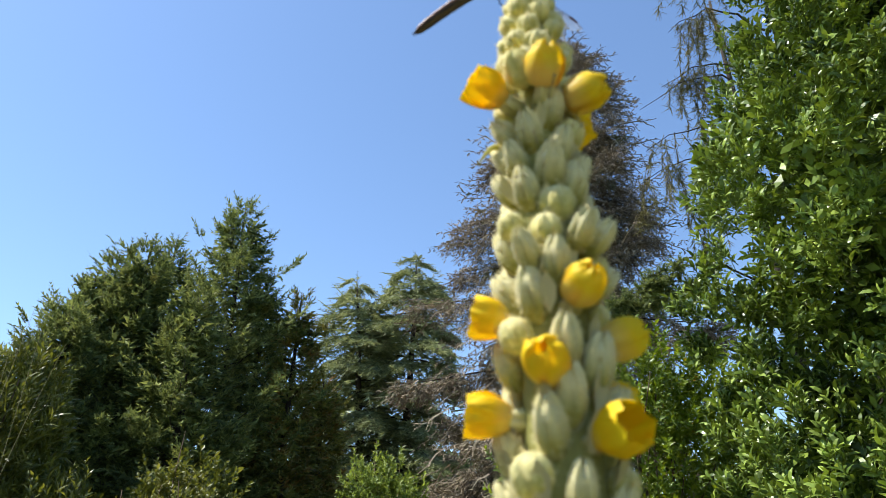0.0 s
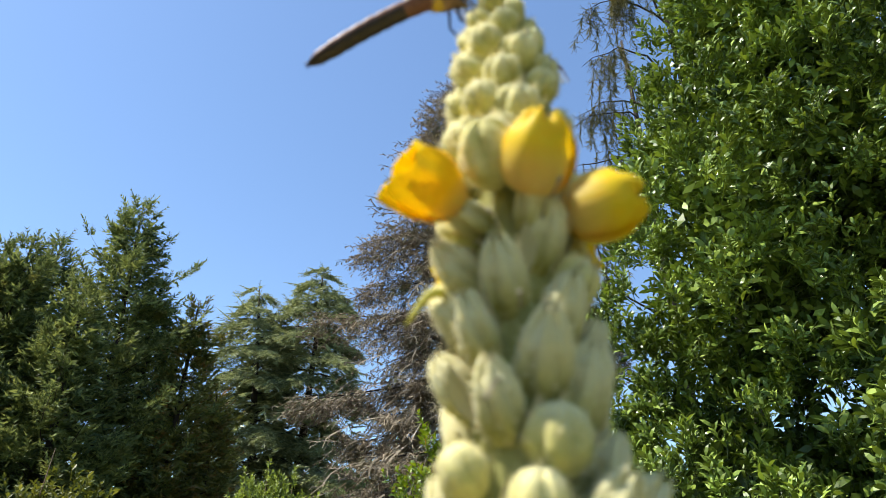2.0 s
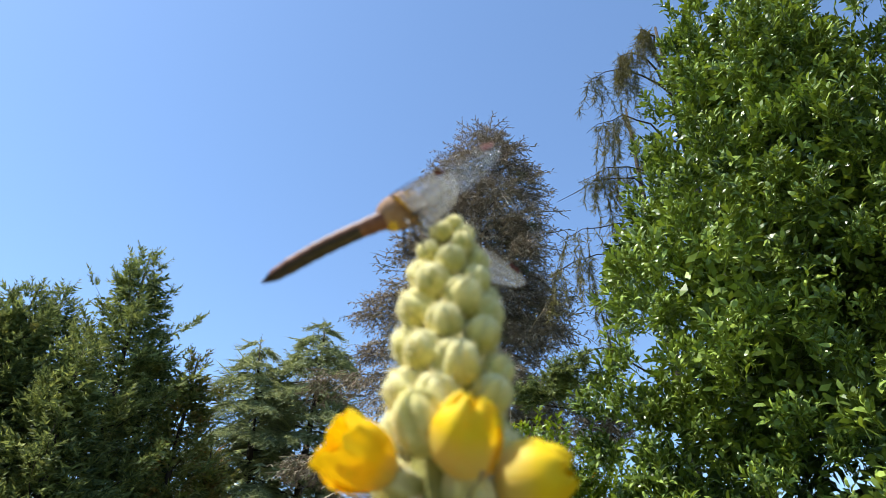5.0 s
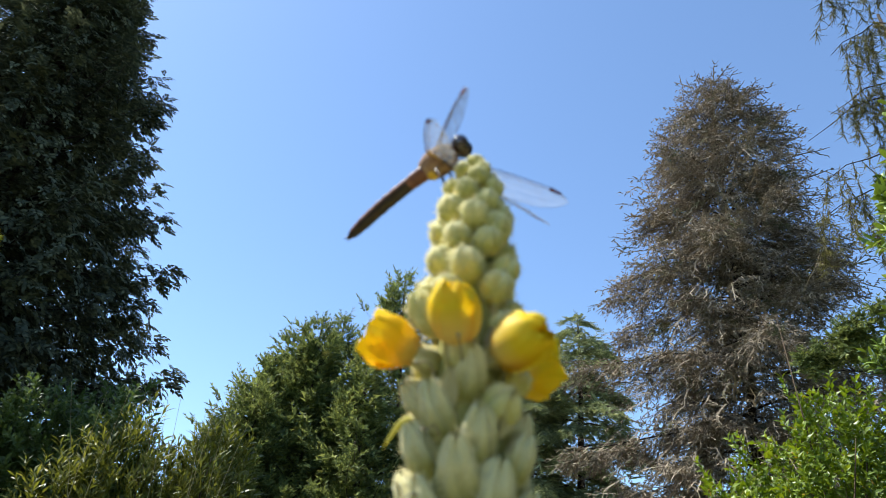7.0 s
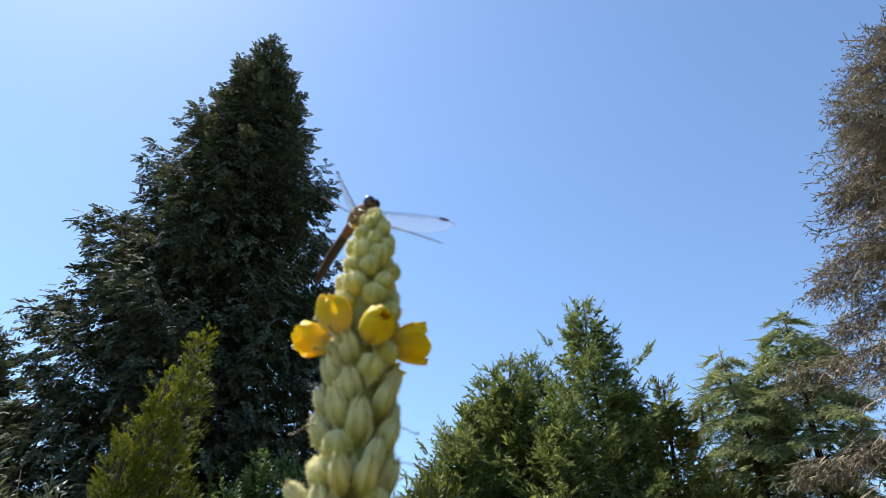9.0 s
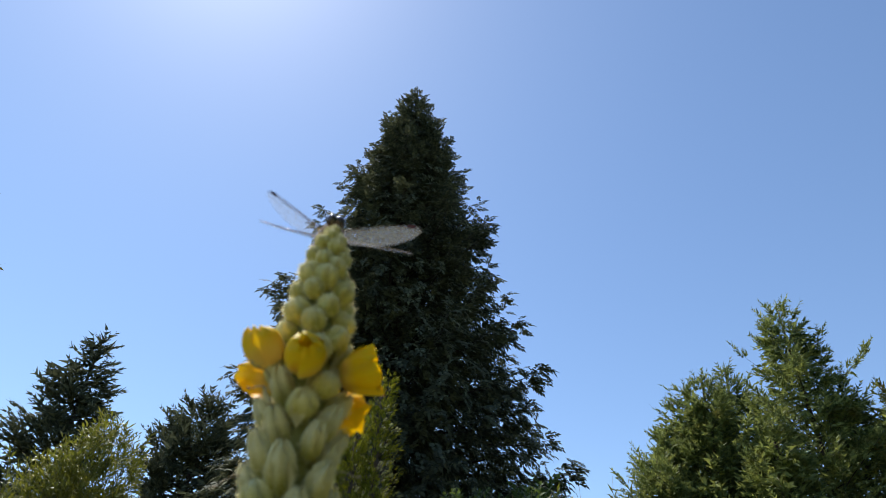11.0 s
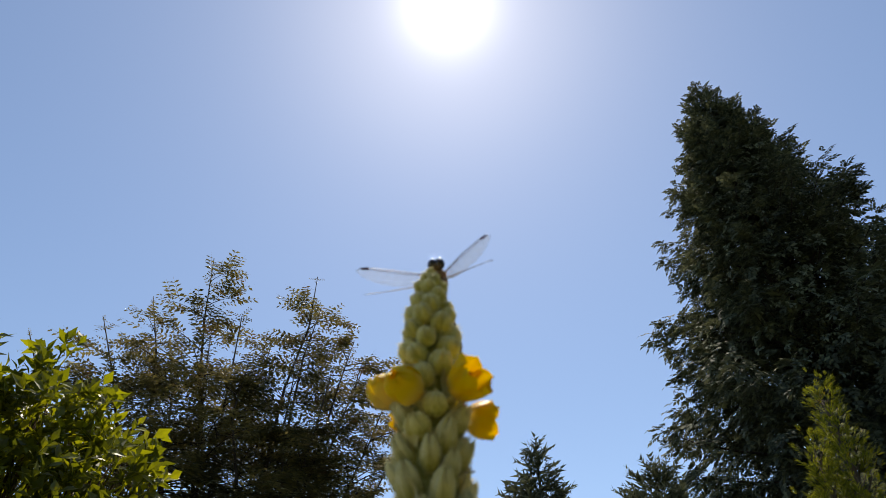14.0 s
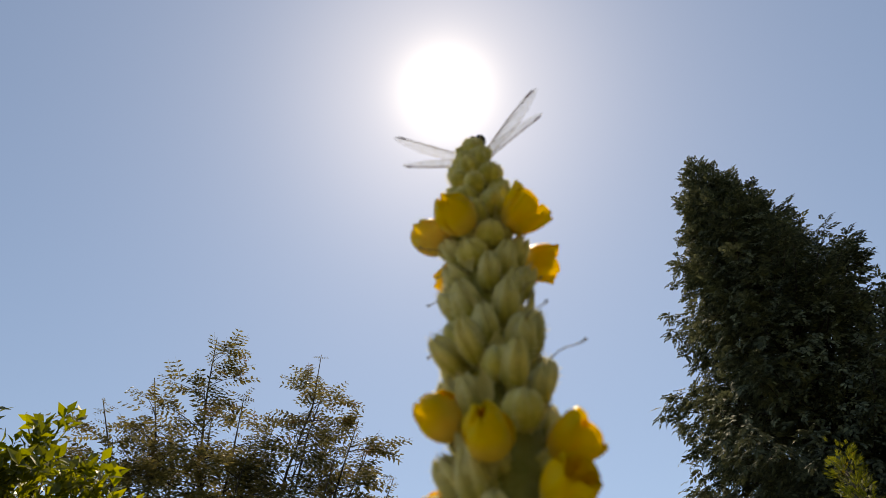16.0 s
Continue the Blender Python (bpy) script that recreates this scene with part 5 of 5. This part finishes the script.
# ---- dragonfly ----
def lump(name, center, axes, radii, material, parent, label="", power=1.0, rows=14, cols=22):
    """A rounded body of three half-axes (columns of axes), as one mesh."""
    v = []
    for i in range(rows + 1):
        p = math.pi * (i / rows - 0.5)
        for j in range(cols):
            q = 2 * math.pi * j / cols
            c = math.copysign(abs(math.cos(p)) ** power, math.cos(p))
            v.append(np.asarray(center) + axes @ (np.array((c * math.cos(q), math.sin(p), c * math.sin(q))) * radii))
    q = [(i * cols + j, i * cols + (j + 1) % cols, (i + 1) * cols + (j + 1) % cols, (i + 1) * cols + j) for i in range(rows) for j in range(cols)]
    pl = Pile()
    pl.add(np.array(v) * 0.001, quad=q)
    return put(name, pl.mesh(name, material, True), parent, label)


def wing_outline(s, hind):
    """Leading and trailing offset of the wing at s, 0 at its base and 1 at its tip, in mm."""
    lead = float(np.interp(s, (0, 0.1, 0.5, 0.85, 0.95, 1), (0.4, 0.9, 1.1, 0.6, -0.2, -2.2)))
    if hind:
        trail = float(np.interp(s, (0, 0.05, 0.15, 0.35, 0.6, 0.8, 0.92, 0.98, 1), (-1.2, -5.5, -8.6, -9.6, -8.6, -7.2, -5.4, -3.8, -2.6)))
    else:
        trail = float(np.interp(s, (0, 0.08, 0.25, 0.5, 0.75, 0.9, 0.97, 1), (-0.9, -2.9, -6.0, -7.6, -7.4, -5.8, -4.0, -2.6)))
    return lead, trail


def build_wing(parent, name, root, tip, chord, hind):
    """A net-veined wing: membrane, veins and the dark spot near its tip."""
    root, tip = np.asarray(root, float), np.asarray(tip, float)
    span = tip - root
    L = np.linalg.norm(span)
    s_ = span / L
    c = np.asarray(chord, float)
    c = unit(c - s_ * (c @ s_))
    nrm = np.cross(s_, c)
    mm = 0.001

    def at(s, w, lift=0.0):
        lead, trail = wing_outline(s, hind)
        off = lead + (trail - lead) * w      # w 0: leading edge, 1: trailing edge
        pleat = 0.16 * math.sin(w * 19) * (1 - s * 0.6)
        return (root + s_ * L * s + c * off + nrm * (pleat + lift + 0.8 * math.sin(math.pi * s) * 0.5)) * mm

    ns, nw = 26, 12
    pl = Pile()
    v = [at(i / (ns - 1), j / (nw - 1)) for i in range(ns) for j in range(nw)]
    pl.add(v, quad=[(i * nw + j, (i + 1) * nw + j, (i + 1) * nw + j + 1, i * nw + j + 1) for i in range(ns - 1) for j in range(nw - 1)])
    w = put(name, pl.mesh(name, M_WING, True), parent, "clear net-veined wing")
    ve = Pile()
    ss = np.linspace(0, 1, 16)
    for wv, r, s0, s1 in ((0.0, 0.15, 0, 1), (0.09, 0.07, 0, 0.9), (0.17, 0.11, 0, 0.97), (0.34, 0.05, 0.02, 0.95), (0.52, 0.045, 0.03, 0.9), (0.72, 0.04, 0.05, 0.82), (1.0, 0.06, 0.02, 1)):
        q = s0 + (s1 - s0) * ss
        pts = np.array([at(s, min(1, wv * (1 + 0.25 * s * (wv > 0.2) * (wv < 0.9)))) for s in q])
        ve.tube(pts, np.full(len(q), r * mm) * np.linspace(1.2, 0.7, len(q)), 4)
    for k in range(34):
        s = 0.06 + 0.9 * k / 34
        wv = (0.0, 0.17, 0.36, 0.55, 0.76)[k % 5]
        ve.tube(np.array([at(s, wv), at(s + 0.004, wv + 0.10), at(s + 0.008, min(1, wv + 0.2))]), np.full(3, 0.035 * mm), 3)
    put("vein", ve.mesh("vein", M_VEIN, True), w, "brown wing veins")
    sp = Pile()
    q = np.linspace(0.84, 0.93, 5)
    vv = [at(s, wv, l) for l in (-0.12, 0.12) for s in q for wv in (-0.02, 0.14)]
    qq = [(2 * i, 2 * i + 1, 2 * i + 3, 2 * i + 2) for i in range(4)] + [(10 + 2 * i, 12 + 2 * i, 13 + 2 * i, 11 + 2 * i) for i in range(4)]
    sp.add(vv, quad=qq)
    put("wing_spot", sp.mesh("wing_spot", M_STIGMA), w, "dark red wing spot")
    am = Pile()
    q = np.linspace(0.0, 0.17 if hind else 0.10, 6)
    vv = [at(s, wv, 0.10) for s in q for wv in (0.1, 0.5, 0.85)]
    am.add(vv, quad=[(3 * i + j, 3 * i + 3 + j, 3 * i + 4 + j, 3 * i + 1 + j) for i in range(5) for j in range(2)])
    put("wing_base", am.mesh("wing_base", M_AMBER), w, "amber patch at the wing's base")


def build_dragonfly():
    fly = thing("dragonfly", "brown dragonfly with clear wings perched on the spike's tip", "dragonfly", at=(0, 0, TIP))
    tail, waist, mid, head = (np.array(p, float) for p in ((-41.0, 13.7, -13.1), (-17.0, 4.6, -0.6), (-11.3, 3.6, 3.4), (-4.3, 2.6, 6.8)))
    mm = 0.001
    ax = unit(waist - tail)
    start = waist + ax * 3.2
    # abdomen: ten rings, darker on the lower half and at the tip
    pl, dk = Pile(), Pile()
    b = basis(ax[None])[0]
    n, cols = 40, 18
    v = []
    for i in range(n + 1):
        t = i / n
        c = start + (tail - start) * t + np.array((-0.3, 0.1, 1.0)) * math.sin(math.pi * t)
        w = np.interp(t, (0, 0.06, 0.2, 0.5, 0.8, 0.94, 1), (2.2, 2.5, 2.2, 2.2, 2.0, 1.5, 0.5))
        ring = 1 - 0.07 * abs(math.cos(math.pi * t * 9.5)) ** 14
        for j in range(cols):
            a = 2 * math.pi * j / cols
            v.append((c + (b[:, 0] * math.cos(a) * 1.0 + b[:, 2] * math.sin(a) * 0.92) * w * ring) * mm)
    q = [(i * cols + j, i * cols + (j + 1) % cols, (i + 1) * cols + (j + 1) % cols, (i + 1) * cols + j) for i in range(n) for j in range(cols)]
    pl.add(v, quad=q)
    me = pl.mesh("abdomen", [M_ABDOMEN, M_ABDOMEN_DARK], True)
    idx = [0] * len(q)
    for i in range(n):
        for j in range(cols):
            a = (j + 0.5) / cols * 2 * math.pi
            if i > n - 3 or (math.sin(a) < -0.25 and i > 8):
                idx[i * cols + j] = 1
    me.polygons.foreach_set("material_index", idx)
    put("abdomen", me, fly, "slim brown abdomen, darker below and at its tip")
    for sgn in (-1, 1):
        cl = Pile()
        e = tail - ax * 0.9 + b[:, 0] * sgn * 0.5
        cl.tube(np.array([tail + b[:, 0] * sgn * 0.2, (tail + e) / 2 + b[:, 0] * sgn * 0.35, e]) * mm, np.array((0.25, 0.25, 0.08)) * mm, 5)
        put("clasper", cl.mesh("clasper", M_ABDOMEN_DARK, True), fly)
    tb = basis(unit(head - waist)[None])[0]
    th = lump("thorax", mid, tb, np.array((4.1, 6.2, 4.6)), M_THORAX, fly, "hairy brown thorax", 0.8)
    rng = np.random.default_rng(2)
    d = unit(rng.normal(size=(260, 3)))
    hp = Pile()
    hp.scatter(sliver(0.05), (mid + (d * (3.8, 6.0, 4.3)) @ tb.T) * mm, basis((d / (3.8, 6.0, 4.3)) @ tb.T + rng.normal(0, 0.06, d.shape)), rng.uniform(0.0006, 0.0013, 260))
    put("hair", hp.mesh("hair", M_THORAX), th, "fine brown hairs")
    lump("side_patch", mid - tb[:, 1] * 3.2 - tb[:, 2] * 2.7, tb, np.array((2.2, 1.8, 1.5)), M_YELLOW, th, "yellow patch low on the thorax")
    hb = basis(unit(np.array((0.93, -0.22, 0.12)))[None])[0]
    hd = lump("head", head + np.array((0.4, 0, -0.6)), hb, np.array((2.2, 1.7, 1.8)), M_FACE, fly, "tan face")
    for sgn in (-1, 1):
        lump("eye", head + hb[:, 0] * sgn * 1.45 + np.array((0, 0, 0.5)), hb, np.array((2.3, 2.6, 2.7)), M_EYE, hd, "large dark glossy eye")
    neck = Pile()
    neck.tube(np.array([mid + tb[:, 1] * 4.6, head - hb[:, 1] * 1.2]) * mm, np.array((1.1, 0.8)) * mm, 8)
    put("neck", neck.mesh("neck", M_THORAX, True), fly)
    for sgn, k, foot in ((1, 0, (-1.5, 4.2, -3.0)), (1, 1, (-2.8, 5.0, -6.5)), (1, 2, (-6.0, 5.0, -11.5)), (-1, 0, (-1.2, -3.2, -2.2)), (-1, 1, (-3.6, -4.2, -6.0)), (-1, 2, (-6.3, -4.4, -11.0))):
        hip = mid + tb[:, 1] * (3.0 - 1.9 * k) + tb[:, 0] * sgn * 1.0 * (1 if (tb[:, 0][1] > 0) else -1) - tb[:, 2] * 2.9
        foot = np.array(foot)
        knee = (hip + foot) / 2 + np.array((-1.6, sgn * 2.2, 0.9))
        lg = Pile()
        lg.tube(np.array([hip, (hip + knee) / 2, knee, (knee + foot) / 2 + np.array((0, 0, -0.3)), foot]) * mm, np.array((0.42, 0.36, 0.30, 0.22, 0.14)) * mm, 6)
        put("leg", lg.mesh("leg", M_LEG, True), fly, "thin black leg")
    up = tb[:, 2]
    left = np.array((0.28, 0.96, 0.0))
    build_wing(fly, "fore_wing", mid + tb[:, 1] * 1.6 + up * 2.6 + left * 1.8, (24.3, 22.9, 0.3), (-0.1, -0.15, 1.0), False)
    build_wing(fly, "fore_wing", mid + tb[:, 1] * 1.6 + up * 2.6 - left * 1.8, (4.9, -30.2, -1.2), (-0.15, 0.0, 1.0), False)
    build_wing(fly, "hind_wing", mid - tb[:, 1] * 1.0 + up * 2.9 + left * 1.8, (17.2, 25.9, -7.2), (-0.30, 0.55, 0.47), True)
    build_wing(fly, "hind_wing", mid - tb[:, 1] * 1.0 + up * 2.9 - left * 1.8, (-5.3, -27.6, -7.7), (-0.60, -0.36, 0.41), True)


build_mullein()
build_dragonfly()
